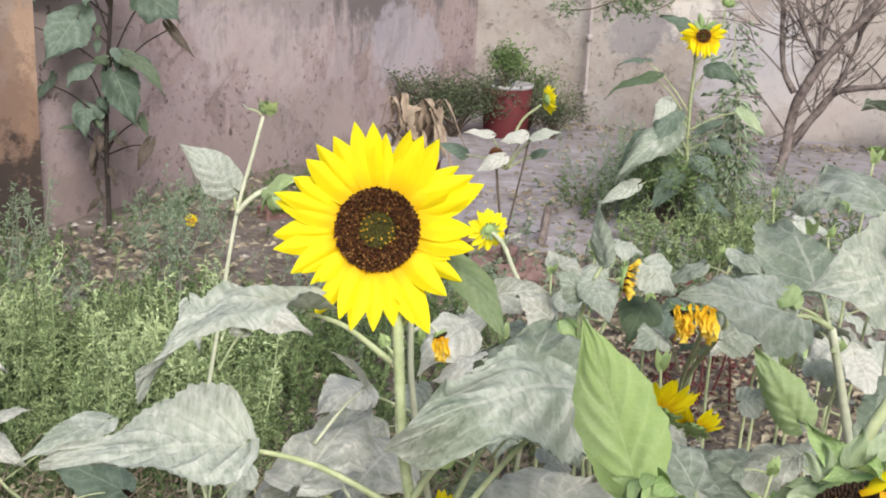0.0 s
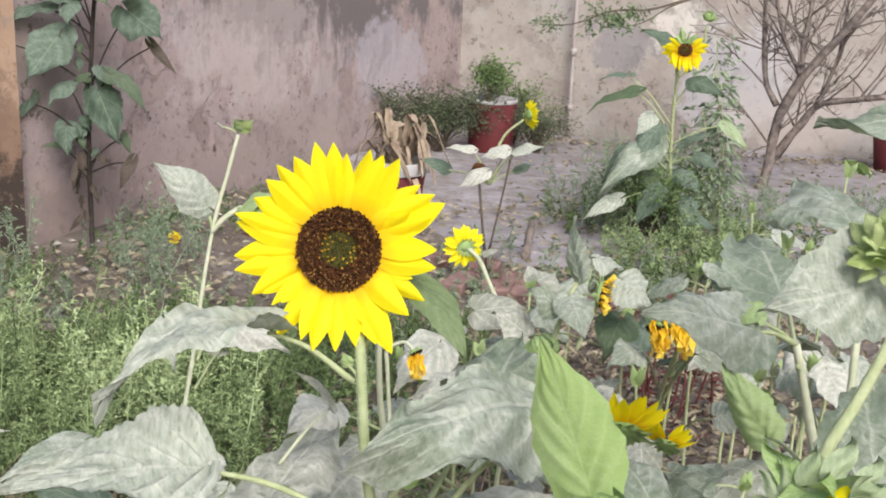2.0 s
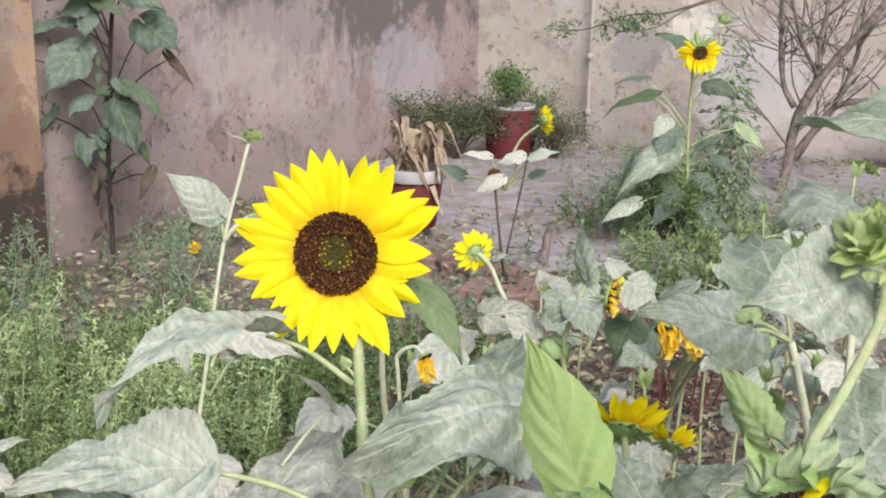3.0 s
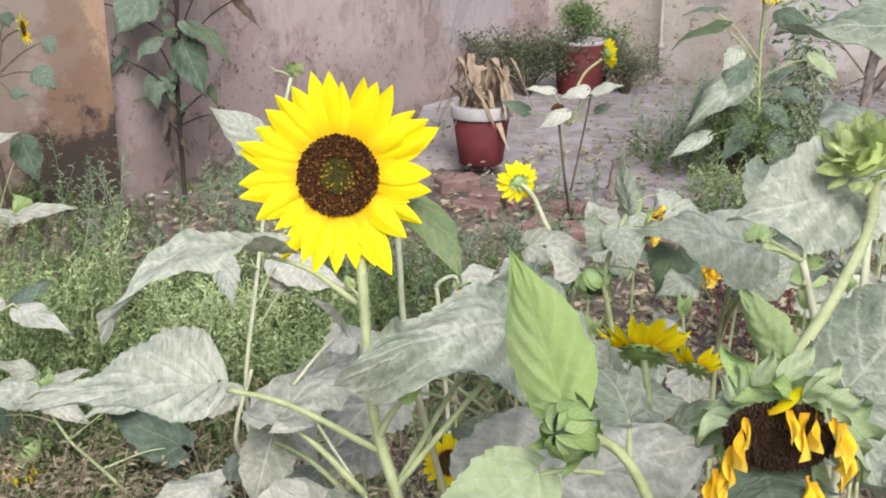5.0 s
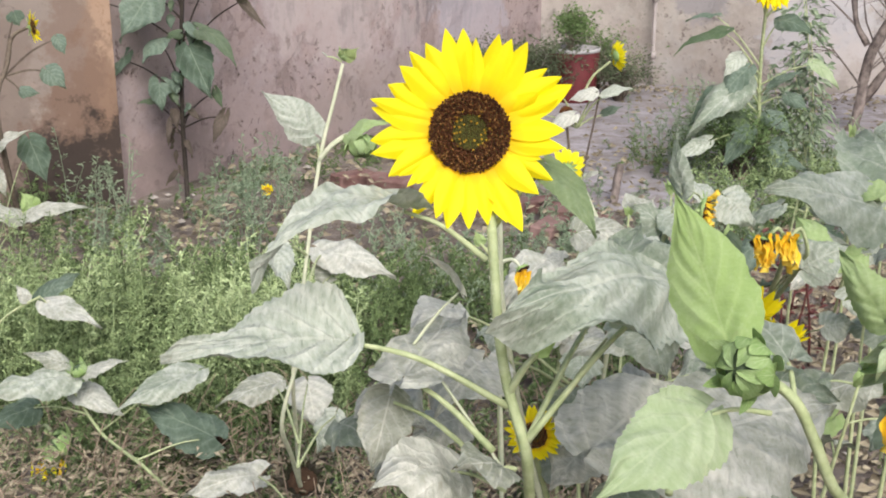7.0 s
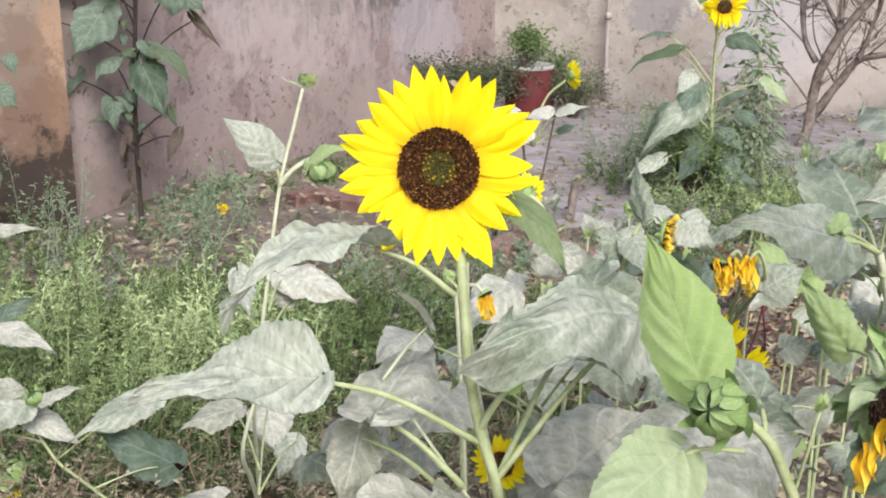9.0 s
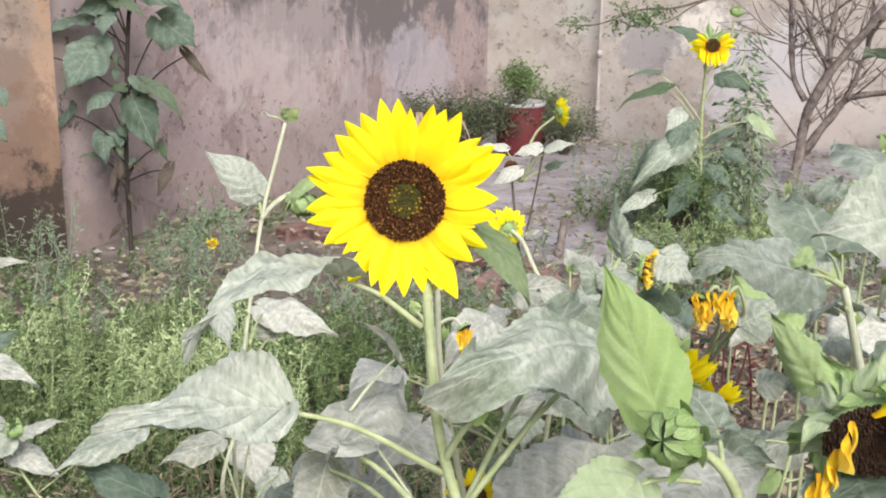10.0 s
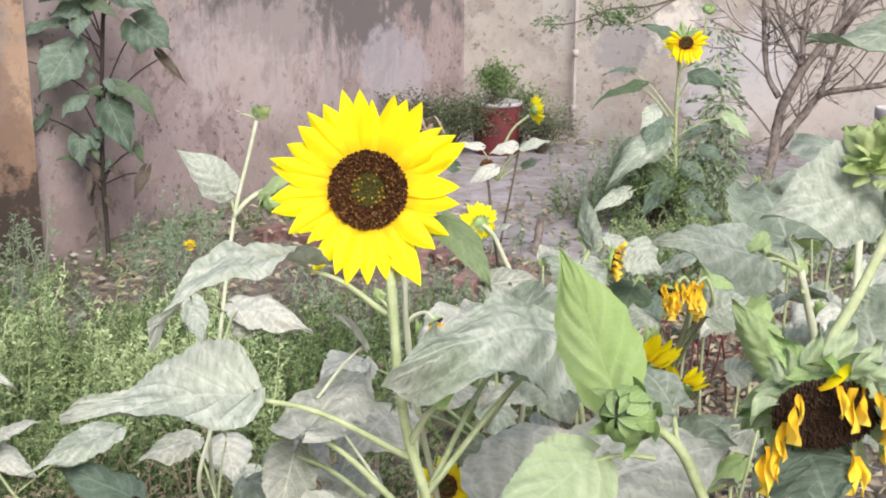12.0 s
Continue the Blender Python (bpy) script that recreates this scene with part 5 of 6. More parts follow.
# ---- back bed: small branching plant, nodding sunflower, tall plant by the wall ----
foot = (0.340, 5.010, 0.000)
plant = thing("branching_sunflower", foot, "thin branching sunflower with a yellow head and a dried one", "sunflower")
part("stem", tube("stem", (foot, (0.300, 4.850, 0.265), (0.268, 4.850, 0.53)), 0.0075, 0.0055, BROWNSTEM), plant)
part("stem", tube("stem", ((0.331, 4.850, 0.189), (0.380, 4.830, 0.469), (0.404, 4.830, 0.615)), 0.005, 0.004, BROWNSTEM), plant)
part("stem", tube("stem", ((0.324, 4.830, 0.591), (0.373, 4.830, 0.699), (0.445, 4.820, 0.765)), 0.006, 0.005, STEM), plant)
flower(plant, Vector((0.466, 4.800, 0.791)), (0.90, 0.42, 0.1), 0.024, 0.046, 34, 100, 101, LEMONS, tilt=0.2, label="small yellow flower head", bracts=10)
part("dried_head", cup_mesh(DISC, 0.03, 0.03), plant, "black dried flower head", seat(Vector((0.268, 4.840, 0.545)), (0.1, -0.7, -0.5)))
for (b0, t0, w, mt) in (((0.244, 4.820, 0.628), (0.124, 4.800, 0.636), 0.05, PALE), ((0.385, 4.800, 0.637), (0.275, 4.800, 0.601), 0.07, PALE), ((0.416, 4.800, 0.626), (0.538, 4.800, 0.655), 0.06, DUSTY), ((0.301, 4.820, 0.537), (0.175, 4.800, 0.462), 0.08, PALE), ((0.138, 4.900, 0.527), (0.016, 4.900, 0.564), 0.08, FARLEAF), ((0.430, 4.900, 0.529), (0.514, 4.900, 0.559), 0.05, FARLEAF)):
    leaf(plant, b0, t0, (0, -0.6, 0.8), w, mt, (0.315, 4.850, 0.477), 0.004, nu=12, nv=8)

foot = (1.343, 5.815, 0.000)
plant = thing("nodding_sunflower", foot, "tall sunflower with a nodding yellow head and pale torn leaves", "sunflower")
line = (foot, (1.306, 5.820, 0.313), (1.286, 5.800, 0.609), (1.285, 5.780, 0.853), (1.300, 5.800, 1.018), (1.299, 5.740, 1.043))
part("stem", tube("stem", line, 0.0095, 0.007, STEM), plant)
nod = Vector((1.295, 5.700, 1.005))
h = flower(plant, nod, (-0.05, -0.86, -0.30), 0.036, 0.085, 24, 160, 111, tilt=-0.25, label="nodding yellow head with a dark centre", bracts=8, width=0.95, skip=lambda w: 0.6 < w % 6.283 < 2.5)
for i in range(14):
    x = 0.062 * (i - 6.5) / 6.5
    hanging_petal(h, nod + Vector((x, -0.032 + 0.008 * math.sin(i), -0.012 - 0.022 * (1 - (x / 0.062) ** 2))), 0.066 + 0.012 * math.sin(i * 1.7), rng, PETALS)
for i in range(9):
    t = Matrix.Translation(nod + Vector((0.006 * (i - 4), 0.0, 0.03))) @ Matrix.Rotation(0.28 * (i - 4) + rng.uniform(-0.2, 0.2), 4, "Y") @ Matrix.Rotation(-1.35, 4, "Y") @ Matrix.Rotation(rng.uniform(-1, 1), 4, "X")
    k = rng.uniform(0.05, 0.085)
    part("bract", BRACTS[i % 4], h, "", t @ Matrix.Diagonal((k, k, k, 1)))
bud(plant, Vector((1.423, 5.800, 1.161)), (0.1, -0.5, 0.7), 0.026, 112, 3)
part("stem", tube("stem", ((1.411, 5.800, 1.122), (1.403, 5.820, 0.980), on_line(line, 0.85)), 0.005, 0.006, STEM), plant)


def nod_leaf(base, tip, width, material, low, facing=(0, -0.7, 0.6), **kw):
    leaf(plant, base, tip, facing, width, material, on_line(line, low), 0.0042, nu=30, nv=12, wave=0.08, **kw)


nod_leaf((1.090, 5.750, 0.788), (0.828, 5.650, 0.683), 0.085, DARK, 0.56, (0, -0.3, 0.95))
nod_leaf((1.058, 5.800, 0.858), (0.884, 5.700, 0.837), 0.06, FARLEAF, 0.60, (0, -0.4, 0.9))
nod_leaf((1.259, 5.850, 1.011), (1.086, 5.800, 1.081), 0.09, FARLEAF, 0.85)
nod_leaf((1.183, 5.700, 0.533), (0.898, 5.550, 0.300), 0.17, DUSTY, 0.42, buckle=1.6)
nod_leaf((1.024, 5.650, 0.257), (0.820, 5.550, 0.161), 0.085, DUSTY, 0.25)
nod_leaf((1.212, 5.750, 0.605), (1.048, 5.650, 0.448), 0.13, FARLEAF, 0.45)
nod_leaf((1.132, 5.750, 0.495), (0.931, 5.700, 0.322), 0.16, FARLEAF, 0.38)
nod_leaf((1.350, 5.750, 0.846), (1.507, 5.700, 0.779), 0.11, FARLEAF, 0.68)
nod_leaf((1.530, 5.750, 0.636), (1.657, 5.700, 0.513), 0.065, SAGE, 0.52)
nod_leaf((1.332, 5.750, 0.525), (1.480, 5.700, 0.603), 0.05, FARLEAF, 0.45)
nod_leaf((1.330, 5.750, 0.380), (1.433, 5.650, 0.289), 0.10, FARLEAF, 0.30)
nod_leaf((1.228, 5.700, 0.306), (1.091, 5.600, 0.122), 0.12, FARLEAF, 0.30)
nod_leaf((1.344, 5.700, 0.160), (1.518, 5.600, 0.125), 0.10, FARLEAF, 0.18)
nod_leaf((1.390, 5.700, 0.249), (1.327, 5.600, 0.080), 0.09, FARLEAF, 0.22)
nod_leaf((1.184, 5.800, 0.667), (1.085, 5.700, 0.566), 0.09, DUSTY, 0.5)
nod_leaf((1.172, 5.800, 0.375), (1.248, 5.700, 0.218), 0.10, DARK, 0.3)
nod_leaf((1.428, 5.800, 0.465), (1.537, 5.750, 0.387), 0.08, FARLEAF, 0.4)

foot = (-1.516, 5.277, -0.010)
plant = thing("tall_sunflower", foot, "tall leggy sunflower with large dusky leaves by the wall", "sunflower")
line = (foot, (-1.557, 5.420, 0.117), (-1.557, 5.420, 0.343), (-1.547, 5.420, 0.592), (-1.524, 5.420, 0.915), (-1.503, 5.420, 1.126), (-1.474, 5.420, 1.383), (-1.446, 5.420, 1.585))
part("stem", tube("stem", line, 0.0125, 0.0085, DARKSTEM), plant)


def wall_leaf(base, tip, width, material, low, facing=(0.05, -0.9, 0.35), **kw):
    """A leaf of the tall plant on a long dark stalk from the height low of its stem."""
    leaf(plant, base, tip, facing, width * 0.88, material, on_line(line, low), 0.004, buckle=1.4, fold=0.2, nu=44, nv=16, lobes=0.14, stalk_mat=DARKSTEM, **kw)


wall_leaf((-1.651, 5.360, 0.994), (-1.770, 5.220, 0.784), 0.23, FARLEAF, 0.86, arch=0.04)
wall_leaf((-1.338, 5.380, 1.109), (-1.155, 5.260, 0.995), 0.24, FARLEAF, 0.74, (0.1, -0.85, 0.5), arch=0.05)
wall_leaf((-1.227, 5.360, 0.965), (-1.090, 5.250, 0.839), 0.055, DRYLEAF, 0.71, arch=0.12)
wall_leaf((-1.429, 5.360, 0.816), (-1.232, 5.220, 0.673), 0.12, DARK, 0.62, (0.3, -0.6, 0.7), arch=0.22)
wall_leaf((-1.484, 5.360, 0.742), (-1.353, 5.240, 0.507), 0.20, FARLEAF, 0.56, arch=0.05)
wall_leaf((-1.624, 5.380, 0.765), (-1.691, 5.280, 0.677), 0.12, FARLEAF, 0.54, (-0.2, -0.6, 0.75))
wall_leaf((-1.819, 5.400, 0.683), (-1.941, 5.280, 0.531), 0.09, FARLEAF, 0.52, arch=0.1)
wall_leaf((-1.649, 5.400, 0.562), (-1.612, 5.280, 0.447), 0.13, FARLEAF, 0.42)
wall_leaf((-1.687, 5.400, 0.476), (-1.738, 5.300, 0.483), 0.04, DARK, 0.34)
wall_leaf((-1.712, 5.400, 1.115), (-1.857, 5.280, 1.051), 0.13, FARLEAF, 0.98, (-0.2, -0.6, 0.75))
wall_leaf((-1.594, 5.360, 1.134), (-1.577, 5.260, 1.039), 0.11, FARLEAF, 0.92)
wall_leaf((-1.592, 5.420, 1.182), (-1.716, 5.300, 1.152), 0.12, FARLEAF, 1.02)
wall_leaf((-1.548, 5.380, 1.200), (-1.385, 5.280, 1.130), 0.09, DARK, 1.04, (0.2, -0.6, 0.75))
wall_leaf((-1.528, 5.360, 0.808), (-1.579, 5.300, 0.791), 0.06, DARK, 0.66)
wall_leaf((-1.486, 5.360, 0.843), (-1.426, 5.300, 0.782), 0.05, FARLEAF, 0.68)
wall_leaf((-1.860, 5.300, 0.961), (-1.854, 5.260, 0.898), 0.045, DARK, 0.78)
wall_leaf((-1.375, 5.380, 0.534), (-1.322, 5.300, 0.459), 0.05, DARK, 0.40)
wall_leaf((-1.336, 5.360, 0.418), (-1.385, 5.300, 0.286), 0.075, DRYLEAF, 0.36, arch=0.15)
wall_leaf((-1.601, 5.360, 0.383), (-1.599, 5.300, 0.274), 0.035, DRYLEAF, 0.32, arch=0.15)
wall_leaf((-1.500, 5.380, 0.435), (-1.448, 5.340, 0.399), 0.04, DRYLEAF, 0.34)
wall_leaf((-1.407, 5.360, 1.283), (-1.199, 5.220, 1.177), 0.18, FARLEAF, 1.12)
wall_leaf((-1.588, 5.360, 1.308), (-1.732, 5.220, 1.211), 0.18, FARLEAF, 1.16)
wall_leaf((-1.530, 5.400, 1.358), (-1.537, 5.300, 1.234), 0.16, DARK, 1.2)
wall_leaf((-1.358, 5.400, 1.410), (-1.290, 5.300, 1.261), 0.2, FARLEAF, 1.25)
rv = random.Random(19)
for i in range(8):
    a = on_line(line, 0.12 + 0.34 * i / 8)
    b0 = a + Vector((rv.choice((-1, 1)) * rv.uniform(0.02, 0.05), -0.02, rv.uniform(0.0, 0.03)))
    size = rv.uniform(0.06, 0.12)
    t0 = b0 + Vector((rv.gauss(0, 0.25), -0.1, -1)).normalized() * size
    leaf(plant, b0, t0, (rv.uniform(-0.8, 0.8), -0.8, 0.1), size * rv.uniform(0.3, 0.5), rv.choice((DRYLEAF, DRYLEAF, DARK)), a, 0.002, buckle=2.6, fold=0.5, nu=14, nv=8, stalk_mat=BROWNSTEM)
for i in range(10):
    a = on_line(line, 0.45 + 0.5 * i / 10)
    b0 = a + Vector((rv.choice((-1, 1)) * rv.uniform(0.02, 0.07), rv.uniform(-0.06, 0.0), rv.uniform(0.0, 0.04)))
    size = rv.uniform(0.04, 0.08)
    t0 = b0 + Vector((rv.gauss(0, 0.5), -0.2, -1)).normalized() * size
    leaf(plant, b0, t0, (rv.uniform(-0.6, 0.6), -0.8, 0.3), size * rv.uniform(0.5, 0.8), rv.choice((DARK, FARLEAF)), a, 0.002, buckle=2.2, fold=0.4, nu=14, nv=8, stalk_mat=BROWNSTEM)

# ---- pots ----
def pot(place, r, high, label, edge=0.79, low=0.72):
    """A tapered red pot with a thick white collar, filled with soil."""
    prof_body = ((0.0, 0.0), (low - 0.02, 0.0), (low, 0.02), (low + (0.99 - low) * edge, edge + 0.01), (0.90, edge + 0.01))
    prof_rim = ((0.90, edge), (0.985, edge), (1.0, edge + 0.02), (1.0, 0.985), (0.985, 1.0), (0.90, 1.0), (0.88, 0.90), (0.88, 0.80))
    ob = thing("plant_pot", place, label, "pot", "red pots")

    def lathe(name, prof, mt):
        n, verts, faces = 32, [], []
        for q, z in prof:
            for k in range(n):
                w = 2 * math.pi * k / n
                verts.append(Vector(place) + Vector((q * r * math.cos(w), q * r * math.sin(w), z * high)))
        for i in range(len(prof) - 1):
            for k in range(n):
                faces.append((i * n + k, i * n + (k + 1) % n, (i + 1) * n + (k + 1) % n, (i + 1) * n + k))
        return mesh_from(name, verts, faces, mt)
    part("body", lathe("body", prof_body, RED), ob)
    part("collar", lathe("collar", prof_rim, WHITE), ob, "white painted collar")
    part("soil", lathe("soil", ((0.89, 0.90), (0.5, 0.925), (0.0, 0.93)), POTSOIL), ob)
    return ob


P1, P2, P3 = (-0.104, 5.901, 0.000), (0.505, 7.967, -0.000), (3.290, 7.763, 0.000)
P1, P2, P3 = (P1[0], P1[1] + 0.1, 0.035), (P2[0], P2[1] + 0.15, 0.035), (P3[0], P3[1] + 0.1, 0.035)
pot(P1, 0.162, 0.315, "red plant pot with a white collar holding a dead plant")
pot(P2, 0.182, 0.37, "red plant pot with a thin pale rim holding a green shrub", 0.93, 0.86)
pot(P3, 0.165, 0.36, "red plant pot with a white collar by the wall")

STRAW = plain_material("dry_strap_leaf", (0.10, 0.065, 0.048), (0.46, 0.37, 0.28), 14, 0.85)
dead = thing("dead_plant", (P1[0], P1[1], 0.30), "dead plant with dry brown strap leaves in a pot", "plant")
for i in range(44):
    a = Vector((P1[0] + rng.uniform(-0.04, 0.04), P1[1] + rng.uniform(-0.04, 0.04), 0.31))
    w = rng.uniform(0, 6.28)
    out = Vector((math.cos(w), math.sin(w), 0))
    h = rng.uniform(0.08, 0.30)
    crest = a + out * rng.uniform(0.05, 0.20) + Vector((0, 0, h))
    end = crest + out * rng.uniform(0.0, 0.13) + Vector((rng.gauss(0, 0.04), 0, -rng.uniform(0.04, 0.32)))
    line = smooth_line((a, a.lerp(crest, 0.6), crest, end), 5)
    verts, faces = [], []
    s = Vector((-out.y, out.x, 0))
    for k, q in enumerate(line):
        ww = (0.012 + 0.022 * ((i * 0.37) % 1) ** 2) * math.sin(math.pi * (0.15 + 0.8 * k / (len(line) - 1))) * (1 + 0.4 * math.sin(k * 2.0 + i))
        verts += [q - s * ww, q - Vector((0, 0, 0.006)), q + s * ww]
    for k in range(len(line) - 1):
        faces += [(3 * k, 3 * k + 1, 3 * k + 4, 3 * k + 3), (3 * k + 1, 3 * k + 2, 3 * k + 5, 3 * k + 4)]
    part("strap_leaf", mesh_from("strap_leaf", verts, faces, STRAW), dead)


BUSHLEAF = plain_material("green_bush_leaves", (0.045, 0.085, 0.025), (0.22, 0.31, 0.13), 6, 0.8, island=True, thin=0.15)


DUSKY = plain_material("dusky_bush_leaves", (0.03, 0.045, 0.022), (0.17, 0.20, 0.12), 6, 0.8, island=True, thin=0.1)


def shrub(name, center, size, count, label, material=SHRUB, long=0.05, wide=0.022, twigs=26, seed=3, twig_mat=None):
    """A loose bush: forking twigs with leaflets crowded at their ends."""
    r = random.Random(seed)
    base = Vector(center)
    ob = thing(name, base, label, "shrub")
    pieces, spots = [], []
    for i in range(twigs):
        e = base + Vector((r.gauss(0, 0.42) * size[0], r.gauss(0, 0.42) * size[1], size[2] * r.uniform(0.45, 1.0)))
        mid = base.lerp(e, 0.5) + Vector((r.uniform(-0.05, 0.05), r.uniform(-0.05, 0.05), 0.06))
        pieces.append(tube_data((base + Vector((r.uniform(-0.03, 0.03), r.uniform(-0.03, 0.03), 0)), mid, e), 0.0045, 0.0015, 5, 3))
        for k in range(count // twigs):
            q = mid.lerp(e, r.uniform(0.0, 1.05)) + Vector((r.gauss(0, 0.05), r.gauss(0, 0.05), r.gauss(0, 0.04)))
            spots.append((q, Vector((r.uniform(-1, 1), r.uniform(-1, 1), r.uniform(-0.2, 1)))))
    tagged(part("twig_tangle", mesh_from("twig_tangle", *merge(pieces), twig_mat or BROWNSTEM), ob), kind="stuff")
    v, f = scatter_leaflets(spots, long, wide, r)
    tagged(part("foliage", mesh_from("foliage", v, f, material, None, False), ob), kind="stuff")
    return ob


shrub("potted_shrub", (P2[0] - 0.03, P2[1], 0.36), (0.13, 0.14, 0.34), 900, "bright green leafy shrub growing in a red pot", BUSHLEAF, 0.036, 0.017, 24, 3)
shrub("dark_shrub", (P2[0] - 0.37, P2[1] - 0.12, 0.03), (0.50, 0.2, 0.46), 5200, "dark green bush beside the pot", DUSKY, 0.030, 0.013, 60, 4)
shrub("dark_shrub", (P2[0] + 0.32, P2[1] - 0.02, 0.03), (0.30, 0.2, 0.38), 2400, "sparse grey-green bush beside the pot", DUSKY, 0.028, 0.010, 54, 6)
shrub("dark_shrub", (P2[0] + 0.16, P2[1] + 0.25, 0.03), (0.32, 0.2, 0.56), 1700, "pale green bush behind the pot", BUSHLEAF, 0.034, 0.012, 36, 9)
shrub("leafy_bush", (1.206, 5.827, 0.000), (0.36, 0.25, 0.40), 3000, "low green feathery bush under the sunflower", BUSHLEAF, 0.036, 0.009, 44, 7)
foot = Vector((1.610, 5.950, -0.082))
foot.z = 0.0
weed = thing("tall_weed", foot, "tall upright weed with small grey-green leaves along its stems", "shrub")
rf = random.Random(8)
pieces, spots = [], []
for i in range(5):
    top = Vector((1.515, 5.950, 1.056)) + Vector((rf.gauss(0, 0.05), rf.gauss(0, 0.05), -0.12 * i))
    mid = foot.lerp(top, 0.5) + Vector((rf.gauss(0, 0.02), rf.gauss(0, 0.02), 0))
    pieces.append(tube_data((foot + Vector((rf.gauss(0, 0.02), rf.gauss(0, 0.02), -0.01)), mid, top), 0.005, 0.0025, 5, 4))
    for k in range(125):
        t = rf.choice((0.3, 0.42, 0.5, 0.63, 0.75, 0.86, 0.95)) + rf.gauss(0, 0.04)
        q = (foot.lerp(mid, t * 2) if t < 0.5 else mid.lerp(top, t * 2 - 1))
        w = rf.uniform(0, 6.28)
        spots.append((q + Vector((math.cos(w), math.sin(w), 0)) * rf.uniform(0.0, 0.10), Vector((math.cos(w), math.sin(w), rf.uniform(-1.0, 0.7)))))
tagged(part("twig_tangle", mesh_from("twig_tangle", *merge(pieces), STEM), weed), kind="stuff")
tagged(part("foliage", mesh_from("foliage", *scatter_leaflets(spots, 0.060, 0.022, rf), FARWEED, None, False), weed), kind="stuff")

# ---- wall pipe ----
foot = Vector((1.14, 8.80, 0.04))
pipe = thing("drain_pipe", foot, "narrow grey drain pipe fixed to the back wall", "pipe")
part("tube", tube("tube", (foot, foot + Vector((0, 0, 1.5)), foot + Vector((0, 0, 3.2))), 0.016, 0.016, IRON, 12, 8, 0.0), pipe)
for z in (0.20, 0.62, 1.7):
    part("clamp", tube("clamp", (foot + Vector((0, 0, z)), foot + Vector((0, 0, z + 0.05))), 0.025, 0.025, IRON, 12, 2, 0.0), pipe)
    part("bracket", tube("bracket", (foot + Vector((0, 0, z + 0.025)), foot + Vector((0.02, 0.12, z + 0.025))), 0.008, 0.008, IRON, 6, 2, 0.0), pipe)

# ---- bare tree ----
foot = Vector((2.129, 7.082, 0.000))
tree = thing("bare_tree", foot, "small bare grey tree with a tangle of leafless branches", "tree")
TREE = ((foot - Vector((0, 0, 0.05)), (2.189, 7.100, 0.139), (2.222, 7.100, 0.461), (2.328, 7.050, 0.740), (2.512, 7.000, 1.010), (2.681, 6.950, 1.259)),
        ((2.192, 7.120, 0.171), (2.317, 7.150, 0.351), (2.472, 7.150, 0.562), (2.570, 7.100, 0.600), (2.833, 7.000, 0.652)),
        ((2.222, 7.150, 0.553), (2.154, 7.200, 0.691), (2.132, 7.250, 0.925), (2.123, 7.300, 1.209), (2.106, 7.300, 1.583)),
        ((2.338, 7.080, 0.743), (2.326, 7.100, 0.937), (2.349, 7.100, 1.185), (2.339, 7.100, 1.582)),
        ((2.326, 7.080, 0.757), (2.223, 7.100, 0.937), (2.146, 7.100, 1.150), (2.080, 7.100, 1.449)),
        ((2.469, 7.120, 0.558), (2.525, 7.100, 0.777), (2.588, 7.100, 0.983), (2.746, 7.100, 1.187)))
limbs = []
for i, line in enumerate(TREE):
    r0 = (0.036, 0.030, 0.020, 0.018, 0.014, 0.013)[i]
    part("limb", tube("limb", line, r0, r0 * 0.55, BARK, 9, 6, 0.35), tree)
    limbs.append(smooth_line(line, 8))
rt = random.Random(14)
pieces = []


def twig(p, way, size, r, depth):
    e = p + way * size
    mid = p.lerp(e, 0.5) + Vector((rt.gauss(0, 0.06), rt.gauss(0, 0.06), rt.gauss(0, 0.06))) * size
    pieces.append(tube_data((p, mid, e), r, r * 0.5, 5, 3))
    if depth:
        for _ in range(rt.randint(2, 3)):
            q = p.lerp(e, rt.uniform(0.35, 1.0))
            w = (way + Vector((rt.gauss(0, 0.55), rt.gauss(0, 0.4), rt.gauss(0, 0.5)))).normalized()
            twig(q, w, size * rt.uniform(0.45, 0.8), r * 0.6, depth - 1)


for i, line in enumerate(limbs):
    for _ in range(9 if i < 2 else 6):
        k = rt.randrange(9 if i < 2 else 5, len(line) - 1)
        way = (line[k + 1] - line[k]).normalized()
        way = (way * 0.7 + Vector((rt.gauss(0, 0.6), rt.gauss(0, 0.3), rt.gauss(0.35, 0.4)))).normalized()
        twig(line[k], way, rt.uniform(0.3, 0.6), 0.007, 2)
tagged(part("twig_tangle", mesh_from("twig_tangle", *merge(pieces), BARK), tree), kind="stuff")
spray = ((2.106, 7.200, 1.281), (1.658, 7.000, 1.211), (1.320, 6.800, 1.132), (1.081, 6.700, 1.120), (0.844, 6.600, 1.045), (0.658, 6.600, 1.037))
part("limb", tube("limb", spray, 0.009, 0.003, BROWNSTEM, 6, 6), tree)
part("limb", tube("limb", ((1.658, 7.000, 1.211), (1.445, 6.850, 1.150), (1.291, 6.800, 1.061), (1.153, 6.750, 1.024)), 0.006, 0.002, BROWNSTEM, 6, 6), tree)
spots = []
for a, e, n in (((1.288, 6.800, 1.119), (0.925, 6.650, 1.029), 260), ((1.185, 6.750, 1.038), (0.951, 6.700, 1.129), 120), ((0.773, 6.600, 1.048), (0.645, 6.600, 1.037), 80)):
    for _ in range(n):
        q = Vector(a).lerp(Vector(e), rt.random())
        spots.append((q + Vector((rt.gauss(0, 0.025), rt.gauss(0, 0.05), rt.gauss(0.0, 0.032))), Vector((rt.uniform(-1, 1), rt.uniform(-1, 1), rt.uniform(-0.6, 1)))))
